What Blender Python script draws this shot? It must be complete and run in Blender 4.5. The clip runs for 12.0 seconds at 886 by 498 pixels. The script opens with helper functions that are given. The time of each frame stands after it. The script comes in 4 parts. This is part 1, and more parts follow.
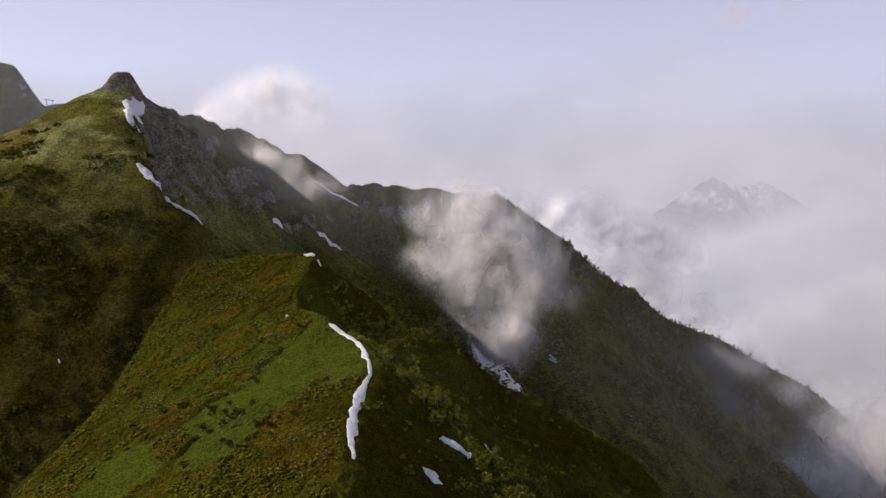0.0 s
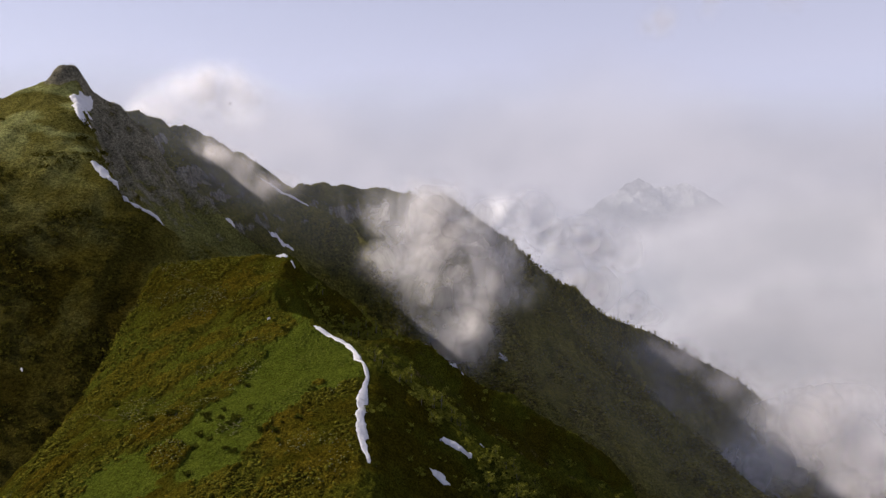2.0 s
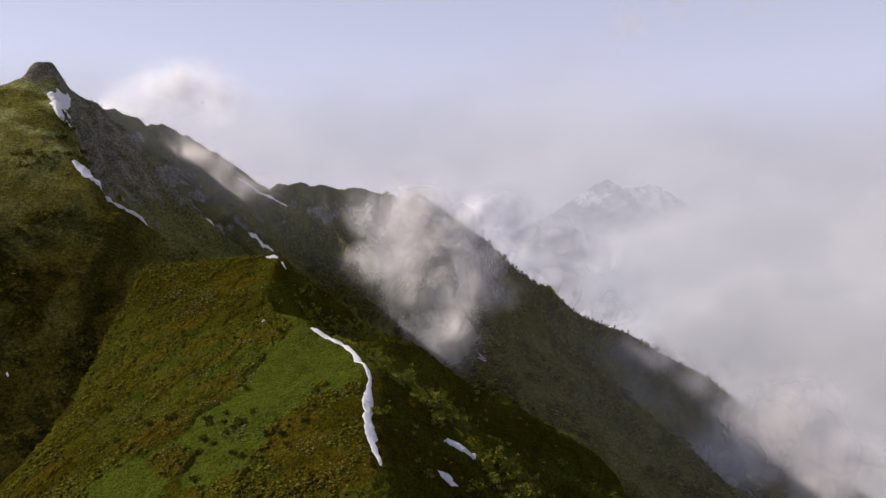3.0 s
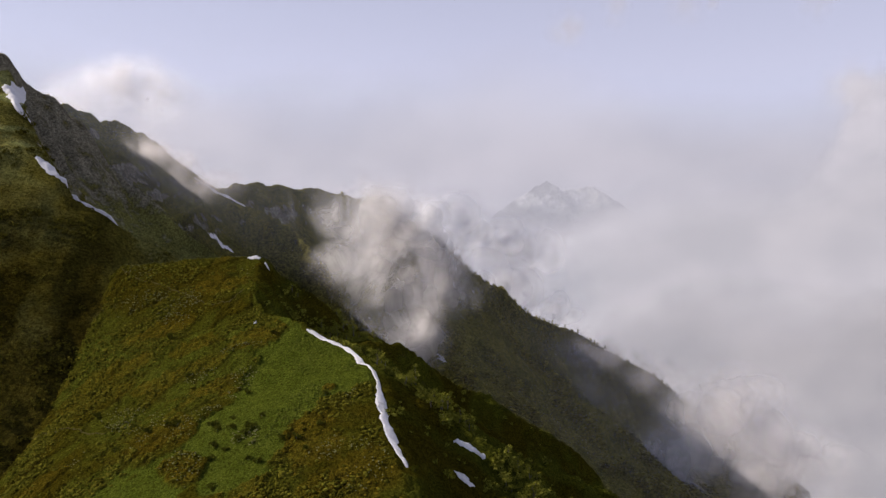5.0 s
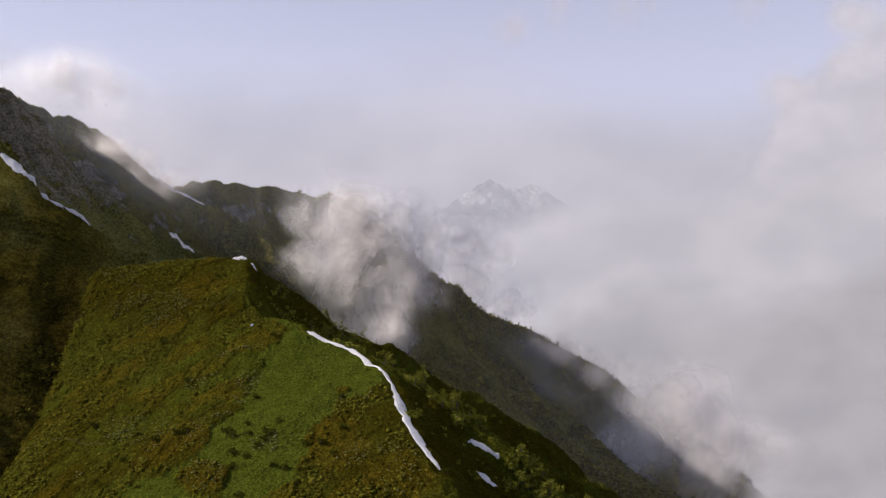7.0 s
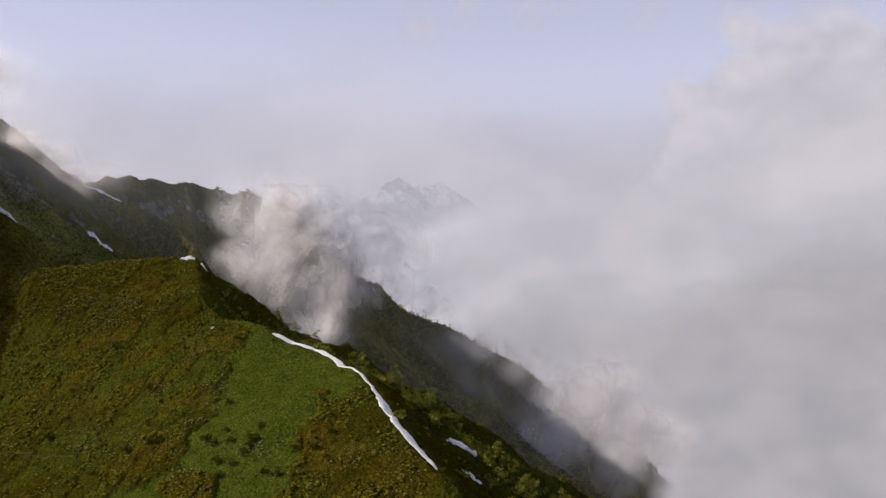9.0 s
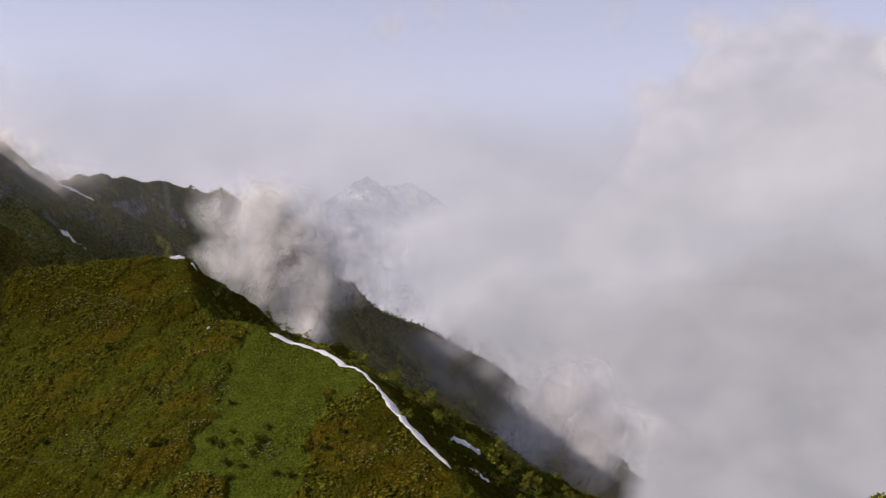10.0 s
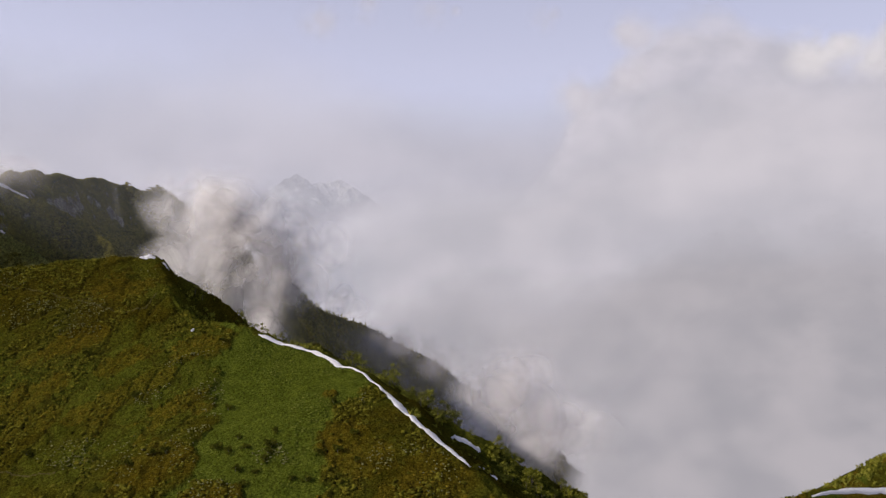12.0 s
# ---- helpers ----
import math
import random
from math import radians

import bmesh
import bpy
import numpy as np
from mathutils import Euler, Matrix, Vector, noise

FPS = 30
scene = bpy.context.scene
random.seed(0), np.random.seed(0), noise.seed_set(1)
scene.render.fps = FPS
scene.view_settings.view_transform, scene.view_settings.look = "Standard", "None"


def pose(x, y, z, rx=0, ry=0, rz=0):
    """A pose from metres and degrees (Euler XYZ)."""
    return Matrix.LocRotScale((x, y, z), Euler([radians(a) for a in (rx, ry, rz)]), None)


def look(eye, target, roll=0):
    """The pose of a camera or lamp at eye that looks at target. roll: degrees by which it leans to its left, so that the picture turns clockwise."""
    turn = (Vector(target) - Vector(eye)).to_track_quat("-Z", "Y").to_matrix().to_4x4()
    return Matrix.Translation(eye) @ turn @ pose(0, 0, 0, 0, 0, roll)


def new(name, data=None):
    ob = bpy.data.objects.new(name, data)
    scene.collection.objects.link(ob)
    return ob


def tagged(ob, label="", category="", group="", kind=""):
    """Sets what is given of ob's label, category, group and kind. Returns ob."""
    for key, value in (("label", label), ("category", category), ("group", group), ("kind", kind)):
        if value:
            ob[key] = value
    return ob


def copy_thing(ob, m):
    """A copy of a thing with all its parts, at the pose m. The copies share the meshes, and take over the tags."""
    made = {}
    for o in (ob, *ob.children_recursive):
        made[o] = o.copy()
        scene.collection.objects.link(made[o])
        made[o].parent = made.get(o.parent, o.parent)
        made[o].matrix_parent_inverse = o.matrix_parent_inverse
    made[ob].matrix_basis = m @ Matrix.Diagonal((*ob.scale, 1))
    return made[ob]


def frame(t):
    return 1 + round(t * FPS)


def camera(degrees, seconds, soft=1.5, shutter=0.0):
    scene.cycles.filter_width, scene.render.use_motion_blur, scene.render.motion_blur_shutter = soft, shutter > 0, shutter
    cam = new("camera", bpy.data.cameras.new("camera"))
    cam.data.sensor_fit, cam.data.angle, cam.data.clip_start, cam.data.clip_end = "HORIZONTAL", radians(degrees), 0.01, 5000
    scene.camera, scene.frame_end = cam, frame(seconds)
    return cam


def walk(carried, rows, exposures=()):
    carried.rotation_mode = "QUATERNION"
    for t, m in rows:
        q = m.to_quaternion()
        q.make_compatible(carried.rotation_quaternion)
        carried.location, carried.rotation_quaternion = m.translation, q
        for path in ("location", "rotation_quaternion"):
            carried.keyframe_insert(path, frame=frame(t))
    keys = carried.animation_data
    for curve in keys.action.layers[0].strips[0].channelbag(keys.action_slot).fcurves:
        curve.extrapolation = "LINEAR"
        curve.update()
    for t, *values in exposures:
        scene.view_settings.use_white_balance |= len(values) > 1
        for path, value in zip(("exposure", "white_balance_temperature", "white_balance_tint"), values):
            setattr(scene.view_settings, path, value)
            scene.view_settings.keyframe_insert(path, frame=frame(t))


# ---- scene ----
cam = camera(62.6, 12.0, soft=1.4)
METRES, EYE, TILT, LEAN, TURN = 120.0, 300.0, -2.0, -0.5, 0.0
ROWS = [
    (0.0, 0.0, 0.0, 0.0, 0.0, 0.0, -0.0),
    (0.5, -0.039, 0.0004, 0.0007, -1.55, -0.04, 0.1),
    (1.0, -0.0814, 0.0016, 0.0019, -3.06, -0.05, 0.13),
    (1.5, -0.1217, 0.0044, 0.003, -4.34, -0.06, 0.19),
    (2.0, -0.1634, 0.0096, 0.0035, -5.53, -0.06, 0.23),
    (2.5, -0.2042, 0.0148, 0.0049, -6.75, -0.04, 0.27),
    (3.0, -0.2444, 0.0207, 0.0055, -8.0, -0.04, 0.31),
    (5.0, -0.4052, 0.0571, 0.0032, -12.82, 0.03, 0.35),
    (5.5, -0.4444, 0.069, 0.0045, -13.68, -0.01, 0.42),
    (6.0, -0.4837, 0.0813, 0.0063, -14.88, -0.09, 0.51),
    (6.5, -0.5235, 0.0945, 0.0077, -16.13, -0.13, 0.6),
    (7.0, -0.5655, 0.1094, 0.0095, -17.48, -0.18, 0.66),
    (9.0, -0.7244, 0.1685, 0.0152, -24.92, -0.41, 0.69),
    (9.5, -0.7599, 0.1865, 0.0155, -26.22, -0.47, 0.72),
    (10.0, -0.7989, 0.2093, 0.0146, -27.5, -0.51, 0.78),
    (10.5, -0.8325, 0.2301, 0.0145, -28.86, -0.58, 0.85),
    (11.0, -0.8704, 0.2525, 0.0152, -31.31, -0.66, 0.97),
    (11.5, -0.9032, 0.2741, 0.0162, -32.79, -0.72, 1.04),
    (12.0, -0.9359, 0.3022, 0.0161, -33.12, -0.75, 1.06),
]

EXPOSURES = [(0.0, 0.14, 6700, 14), (5.0, 0.12, 6700, 14), (12.0, 0.06, 6700, 14)]
walk(cam, [(t, pose(0, 0, EYE, TILT, LEAN, TURN) @ pose(METRES * x, METRES * y, METRES * z, 90 + pitch, roll, yaw)) for t, x, y, z, yaw, pitch, roll in ROWS], EXPOSURES)

# ---- light ----
SUN = Vector((-0.80, 0.22, 0.62)).normalized()
world = bpy.data.worlds.new("world")
scene.world = world
world.use_nodes = True
wn = world.node_tree
sky = wn.nodes.new("ShaderNodeTexSky")
sky.sky_type, sky.sun_disc = "NISHITA", False
sky.sun_elevation = math.asin(SUN.z)
sky.sun_rotation = math.atan2(SUN.x, SUN.y)
sky.altitude, sky.air_density, sky.dust_density, sky.ozone_density = 2000, 1.0, 2.5, 1.0
wn.nodes["Background"].inputs["Strength"].default_value = 0.11
veil = wn.nodes.new("ShaderNodeMix")  # the high thin haze that whitens the blue
veil.data_type = "RGBA"
up = wn.nodes.new("ShaderNodeSeparateXYZ")
wn.links.new(wn.nodes.new("ShaderNodeTexCoord").outputs["Generated"], up.inputs[0])
thin = wn.nodes.new("ShaderNodeMapRange")
thin.inputs["From Min"].default_value, thin.inputs["From Max"].default_value = 0.2, 0.75
thin.inputs["To Min"].default_value, thin.inputs["To Max"].default_value = 0.70, 0.10
wn.links.new(up.outputs["Z"], thin.inputs["Value"])
wn.links.new(thin.outputs[0], veil.inputs[0])
wn.links.new(sky.outputs[0], veil.inputs[6])
veil.inputs[7].default_value = (6.02, 6.04, 7.55, 1)
wn.links.new(veil.outputs[2], wn.nodes["Background"].inputs["Color"])
sun = new("sun", bpy.data.lights.new("sun", "SUN"))
sun.data.energy, sun.data.angle, sun.data.color = 3.7, radians(0.53), (1.0, 0.95, 0.86)
sun.matrix_world = look(SUN * 3000, (0, 0, 0))
scene.cycles.transparent_max_bounces = 96


# ---- numbers: noise and ridge shapes ----
def lattice(ix, iy, seed):
    n = (ix.astype(np.int64) * 374761393 + iy.astype(np.int64) * 668265263 + seed * 974711) & 0x7FFFFFFF
    n = ((n ^ (n >> 13)) * 1274126177) & 0x7FFFFFFF
    n = ((n ^ (n >> 15)) * 2246822519) & 0x7FFFFFFF
    return ((n ^ (n >> 16)) & 0xFFFF) / 65535.0


def noise2(x, y, seed=0):
    ix, iy = np.floor(x), np.floor(y)
    fx, fy = x - ix, y - iy
    fx, fy = fx * fx * fx * (fx * (fx * 6 - 15) + 10), fy * fy * fy * (fy * (fy * 6 - 15) + 10)
    a = lattice(ix, iy, seed) * (1 - fx) + lattice(ix + 1, iy, seed) * fx
    b = lattice(ix, iy + 1, seed) * (1 - fx) + lattice(ix + 1, iy + 1, seed) * fx
    return (a * (1 - fy) + b * fy) * 2 - 1


def fbm(x, y, size, octaves=5, seed=0, gain=0.5):
    out, amp, f = 0, 1.0, 1.0 / size
    for o in range(octaves):
        out = out + amp * noise2(x * f + 17.3 * o, y * f - 9.1 * o, seed + o)
        amp, f = amp * gain, f * 2.03
    return out


def ridged(x, y, size, octaves=4, seed=0):
    out, amp, f = 0, 1.0, 1.0 / size
    for o in range(octaves):
        out = out + amp * (1 - 2 * np.abs(noise2(x * f + 5.7 * o, y * f + 3.3 * o, seed + o)))
        amp, f = amp * 0.5, f * 2.1
    return out


def smooth(a, b, v):
    t = np.clip((v - a) / (b - a), 0, 1)
    return t * t * (3 - 2 * t)


def crest(x, y, points, left, right, blunt=0.0):
    """Height of a ridge along the points, with slopes on its left and right: (first slope, far slope, distance of the change)."""
    out = np.full(x.shape, -1e4)
    for n, ((ax, ay, az), (bx, by, bz)) in enumerate(zip(points, points[1:])):
        dx, dy = bx - ax, by - ay
        raw = ((x - ax) * dx + (y - ay) * dy) / (dx * dx + dy * dy)
        t = np.clip(raw, 0, 1)
        d = np.hypot(x - ax - t * dx, y - ay - t * dy)
        side = dx * (y - ay) - dy * (x - ax)
        fall = [np.minimum(d, c) * a + np.maximum(d - c, 0) * b for a, b, c in (left, right)]
        z = az + t * (bz - az) - np.where(side > 0, fall[0], fall[1])
        if n == 0 and blunt:
            z = z - np.maximum(-raw, 0) * np.hypot(dx, dy) * blunt
        out = np.maximum(out, z)
    return out


def sheet(name, x0, x1, y0, y1, step, height, material, floor_z=None, masks=None):
    """A terrain mesh over a rectangle of the plan; faces wholly below floor_z are left out. masks: float attributes of the vertices."""
    nx, ny = int((x1 - x0) / step) + 1, int((y1 - y0) / step) + 1
    x, y = np.meshgrid(np.linspace(x0, x1, nx), np.linspace(y0, y1, ny))
    z = height(x, y)
    co = np.stack([x, y, z], -1).reshape(-1, 3)
    i = np.arange(nx * ny).reshape(ny, nx)
    quads = np.stack([i[:-1, :-1], i[:-1, 1:], i[1:, 1:], i[1:, :-1]], -1).reshape(-1, 4)
    if floor_z is not None:
        quads = quads[co[quads, 2].max(1) > floor_z]
    used = np.unique(quads)
    back = np.zeros(len(co), int)
    back[used] = np.arange(len(used))
    me = mesh_of(name, co[used], back[quads])
    if masks:
        for key, value in masks(x, y, z).items():
            me.attributes.new(key, "FLOAT", "POINT").data.foreach_set("value", value.reshape(-1)[used].astype(np.float32))
    me.materials.append(material)
    return new(name, me)


def mesh_of(name, co, quads, smooth_faces=True):
    me = bpy.data.meshes.new(name)
    me.vertices.add(len(co))
    me.vertices.foreach_set("co", np.asarray(co, np.float32).ravel())
    k = quads.shape[1]
    me.loops.add(quads.size)
    me.loops.foreach_set("vertex_index", quads.astype(np.int32).ravel())
    me.polygons.add(len(quads))
    me.polygons.foreach_set("loop_start", np.arange(0, quads.size, k, dtype=np.int32))
    me.polygons.foreach_set("use_smooth", np.full(len(quads), smooth_faces))
    me.update(calc_edges=True)
    me.validate()
    return me


# ---- materials ----
def material(name):
    m = bpy.data.materials.new(name)
    m.use_nodes = True
    return m, m.node_tree.nodes, m.node_tree.links, m.node_tree.nodes["Principled BSDF"]


def add(nodes, kind, **values):
    n = nodes.new(kind)
    for key, value in values.items():
        n.inputs[key.replace("_", " ")].default_value = value
    return n


def noise_node(nodes, links, scale, detail=5.0, rough=0.6, vector=None):
    n = add(nodes, "ShaderNodeTexNoise", Scale=scale, Detail=detail, Roughness=rough)
    if vector is not None:
        links.new(vector, n.inputs["Vector"])
    return n.outputs["Fac"]


def ramp(nodes, links, value, a, b):
    n = add(nodes, "ShaderNodeMapRange")
    n.interpolation_type = "SMOOTHSTEP"
    n.inputs["From Min"].default_value, n.inputs["From Max"].default_value = a, b
    links.new(value, n.inputs["Value"])
    return n.outputs["Result"]


def blend(nodes, links, fac, a, b, how="MIX"):
    n = nodes.new("ShaderNodeMix")
    n.data_type, n.blend_type = "RGBA", how
    for socket, v in (("Factor", fac), ("A", a), ("B", b)):
        at = [i for i in n.inputs if i.name == socket and i.type in ("VALUE" if socket == "Factor" else "RGBA",)][0]
        if isinstance(v, (int, float, tuple)):
            at.default_value = (*v, 1) if isinstance(v, tuple) else v
        else:
            links.new(v, at)
    return [o for o in n.outputs if o.type == "RGBA"][0]


def math_node(nodes, links, how, a, b):
    n = nodes.new("ShaderNodeMath")
    n.operation = how
    for i, v in enumerate((a, b)):
        if isinstance(v, (int, float)):
            n.inputs[i].default_value = v
        else:
            links.new(v, n.inputs[i])
    return n.outputs[0]


def attribute(nodes, name):
    n = nodes.new("ShaderNodeAttribute")
    n.attribute_name = name
    return n.outputs["Fac"]


def terrain_material(name, colours, fine=1.0, rock=(0.055, 0.044, 0.018), bump=0.9, thicket=(0.050, 0.040, 0.006)):
    """Alpine ground: grass, shrubs, rust-brown heath and rock, mixed by the masks of the mesh and by noise. One more
    mask colours in dark shrubs and painted shade.
    """
    m, nodes, links, bsdf = material(name)
    co = nodes.new("ShaderNodeTexCoord").outputs["Object"]
    big = noise_node(nodes, links, 0.03 * fine, 6, 0.6, co)
    mid = noise_node(nodes, links, 0.25 * fine, 6, 0.65, co)
    small = noise_node(nodes, links, 1.6 * fine, 5, 0.7, co)
    shrub, grass, heath = colours
    c = blend(nodes, links, ramp(nodes, links, big, 0.42, 0.6), shrub, tuple(0.5 * (a + b) for a, b in zip(shrub, grass)))
    c = blend(nodes, links, attribute(nodes, "meadow"), c, grass)
    c = blend(nodes, links, attribute(nodes, "heath"), c, heath)
    c = blend(nodes, links, attribute(nodes, "thicket"), c, thicket)
    c = blend(nodes, links, ramp(nodes, links, mid, 0.35, 0.7), c, blend(nodes, links, 0.6, c, (0.45, 0.5, 0.4), "MULTIPLY"))
    stone = blend(nodes, links, ramp(nodes, links, mid, 0.35, 0.65), rock, tuple(v * 1.9 for v in rock))
    edge = math_node(nodes, links, "ADD", attribute(nodes, "rock"), math_node(nodes, links, "MULTIPLY", math_node(nodes, links, "SUBTRACT", mid, 0.5), 0.9))
    c = blend(nodes, links, ramp(nodes, links, edge, 0.4, 0.62), c, stone)
    c = blend(nodes, links, 0.8, c, blend(nodes, links, ramp(nodes, links, small, 0.34, 0.64), (0.3, 0.3, 0.3), (1.25, 1.25, 1.25)), "MULTIPLY")
    tiny = noise_node(nodes, links, 5.5 * fine, 3, 0.6, co)
    c = blend(nodes, links, 0.75, c, blend(nodes, links, ramp(nodes, links, tiny, 0.34, 0.66), (0.4, 0.4, 0.4), (1.3, 1.3, 1.3)), "MULTIPLY")
    links.new(c, bsdf.inputs["Base Color"])
    bsdf.inputs["Roughness"].default_value = 0.95
    bsdf.inputs["Specular IOR Level"].default_value = 0.0
    b = add(nodes, "ShaderNodeBump", Strength=bump, Distance=1.2 / fine)
    links.new(math_node(nodes, links, "ADD", small, mid), b.inputs["Height"])
    links.new(b.outputs[0], bsdf.inputs["Normal"])
    return m


def snow_material():
    m, nodes, links, bsdf = material("old_snow")
    co = nodes.new("ShaderNodeTexCoord").outputs["Object"]
    dirt = noise_node(nodes, links, 0.5, 6, 0.7, co)
    fine = noise_node(nodes, links, 2.2, 4, 0.6, co)
    c = blend(nodes, links, ramp(nodes, links, dirt, 0.5, 0.75), (0.67, 0.64, 0.645), (0.46, 0.43, 0.40))
    links.new(c, bsdf.inputs["Base Color"])
    bsdf.inputs["Roughness"].default_value = 0.7
    b = add(nodes, "ShaderNodeBump", Strength=0.5, Distance=0.5)
    links.new(fine, b.inputs["Height"])
    links.new(b.outputs[0], bsdf.inputs["Normal"])
    return m


def cloud_material(name, size, density, low, high, seed, stretch=(1, 1, 1), colour=(0.52, 0.515, 0.55), soft=0.35, relief=0.0, detail=6, glow=None, slant=0.0):
    """Cloud matter: soft bodies that thin out to their rims and are torn by noise. Droplets scatter towards the sun,
    whichever way a layer lies. With glow, the matter emits a set brightness instead of being lit.
    """
    m, nodes, links, bsdf = material(name)
    nodes.remove(bsdf)
    co = nodes.new("ShaderNodeTexCoord").outputs["Object"]
    lobe = nodes.new("ShaderNodeAttribute")
    lobe.attribute_name = "lobe"
    place = add(nodes, "ShaderNodeMapping")
    place.inputs["Location"].default_value = (seed * 3.7, seed * 1.3, seed * 2.1)
    place.inputs["Scale"].default_value = [v / size for v in stretch]
    place.inputs["Rotation"].default_value = (0, slant, 0)
    links.new(co, place.inputs["Vector"])
    n = noise_node(nodes, links, 1.0, detail, 0.58, place.outputs[0])
    n.node.inputs["Distortion"].default_value = 0.7
    length = nodes.new("ShaderNodeVectorMath")
    length.operation = "LENGTH"
    links.new(lobe.outputs["Vector"], length.inputs[0])
    fall = ramp(nodes, links, length.outputs["Value"], 1.0, soft)
    d = math_node(nodes, links, "ADD", n, math_node(nodes, links, "MULTIPLY", math_node(nodes, links, "SUBTRACT", fall, 1.0), 0.22))
    a = math_node(nodes, links, "MULTIPLY", ramp(nodes, links, d, low, high), math_node(nodes, links, "MULTIPLY", fall, density))
    matter = nodes.new("ShaderNodeAddShader")
    for slot, (kind, sign) in enumerate((("ShaderNodeBsdfDiffuse", 1), ("ShaderNodeBsdfTranslucent", -1))):
        scatter = add(nodes, kind, Color=(*colour, 1))
        out = add(nodes, "ShaderNodeCombineXYZ", X=sign * SUN.x, Y=sign * SUN.y, Z=sign * SUN.z).outputs[0]
        if relief:
            b = add(nodes, "ShaderNodeBump", Strength=relief, Distance=size * 0.35)
            b.invert = sign < 0
            links.new(n, b.inputs["Height"])
            links.new(out, b.inputs["Normal"])
            out = b.outputs[0]
        links.new(out, scatter.inputs["Normal"])
        links.new(scatter.outputs[0], matter.inputs[slot])
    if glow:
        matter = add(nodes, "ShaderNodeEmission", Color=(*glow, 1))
    clear, mix = nodes.new("ShaderNodeBsdfTransparent"), nodes.new("ShaderNodeMixShader")
    links.new(a, mix.inputs[0])
    links.new(clear.outputs[0], mix.inputs[1])
    links.new(matter.outputs[0], mix.inputs[2])
    links.new(mix.outputs[0], nodes["Material Output"].inputs["Surface"])
    return m


GREENS = (0.078, 0.061, 0.006), (0.106, 0.126, 0.015), (0.145, 0.100, 0.010)
hill_ground = terrain_material("hill_ground", GREENS, rock=(0.085, 0.064, 0.022))
mountain_ground = terrain_material("mountain_ground", ((0.175, 0.144, 0.026), (0.345, 0.338, 0.120), (0.18, 0.135, 0.022)), 0.5, rock=(0.180, 0.158, 0.110), thicket=(0.048, 0.037, 0.006))
far_ground = terrain_material("far_ground", ((0.130, 0.112, 0.022), (0.200, 0.172, 0.036), (0.06, 0.046, 0.009)), 0.3, rock=(0.150, 0.134, 0.105))
pale_ground = terrain_material("pale_ground", ((0.16, 0.17, 0.20), (0.95, 0.95, 0.97), (0.1, 0.1, 0.1)), 0.02, rock=(0.16, 0.17, 0.2))
old_snow = snow_material()


def plant_material(name, colour, other, rough=0.8, by_island=True, glow_through=0.15):
    m, nodes, links, bsdf = material(name)
    if by_island:
        pick = nodes.new("ShaderNodeNewGeometry").outputs["Random Per Island"]
    else:
        pick = nodes.new("ShaderNodeObjectInfo").outputs["Random"]
    co = nodes.new("ShaderNodeTexCoord").outputs["Object"]
    c = blend(nodes, links, pick, colour, other)
    c = blend(nodes, links, 0.5, c, blend(nodes, links, ramp(nodes, links, noise_node(nodes, links, 3.0, 4, 0.7, co), 0.3, 0.7), (0.35, 0.35, 0.35), (1.0, 1.0, 1.0)), "MULTIPLY")
    links.new(c, bsdf.inputs["Base Color"])
    bsdf.inputs["Roughness"].default_value = rough
    bsdf.inputs["Specular IOR Level"].default_value = 0.0
    b = add(nodes, "ShaderNodeBump", Strength=0.7, Distance=0.4)
    links.new(noise_node(nodes, links, 5.0, 3, 0.6, co), b.inputs["Height"])
    links.new(b.outputs[0], bsdf.inputs["Normal"])
    return m


shrub_leaf = plant_material("shrub_leaf", (0.064, 0.056, 0.006), (0.168, 0.152, 0.018))
heath_leaf = plant_material("heath_leaf", (0.110, 0.082, 0.008), (0.180, 0.130, 0.013))
blossom = plant_material("blossom", (0.13, 0.125, 0.04), (0.27, 0.255, 0.11))
birch_leaf = plant_material("birch_leaf", (0.115, 0.118, 0.014), (0.30, 0.285, 0.042))
meadow_leaf = plant_material("meadow_leaf", (0.085, 0.105, 0.012), (0.165, 0.180, 0.028))
wood_leaf = plant_material("wood_leaf", (0.100, 0.086, 0.015), (0.290, 0.250, 0.045))
trodden = plant_material("trodden", (0.085, 0.072, 0.022), (0.09, 0.075, 0.024), 0.95, False)
thicket_leaf = plant_material("thicket_leaf", (0.040, 0.034, 0.006), (0.165, 0.142, 0.022))
bush_leaf = plant_material("bush_leaf", (0.055, 0.056, 0.007), (0.120, 0.120, 0.015))
bark = plant_material("bark", (0.12, 0.10, 0.08), (0.2, 0.18, 0.15), by_island=False)
painted_steel = plant_material("painted_steel", (0.12, 0.12, 0.13), (0.15, 0.15, 0.16), 0.5, False)

# ---- terrain ----
# the near hill: its brow and its outer lip, by the distance y
BROW_Y = (40, 120, 165, 178, 192, 203, 214, 225, 233, 240, 249, 258, 268, 280, 300, 316, 330, 370)
BROW_X = (-40, -25, -22, -23.5, -23.5, -22.3, -22, -23, -25.5, -30, -38.5, -45, -53, -56.5, -56, -55, -62, -75)
BROW_Z = (205, 233, 246.3, 250.3, 253.8, 255.8, 257.3, 258.5, 260.5, 262.5, 265, 267, 268, 273, 280, 286, 284, 262)
BUSH_SPUR = [(-30, 245, 260), (-23.2, 236, 257), (-17, 228, 254.6), (-11, 220, 251.4), (-0.3, 212, 244.4), (9, 205, 238), (16.6, 200, 232.6), (24, 195, 227), (50, 180, 202), (90, 165, 168)]
KNOLL_SPUR = [(-52, 314, 280), (-34, 312, 270.5), (-25, 311, 261), (-15, 308, 252.3), (-4.6, 306, 246.4), (6, 303, 235.5), (18, 300, 222), (35, 297, 208), (57, 294, 193), (110, 292, 155)]
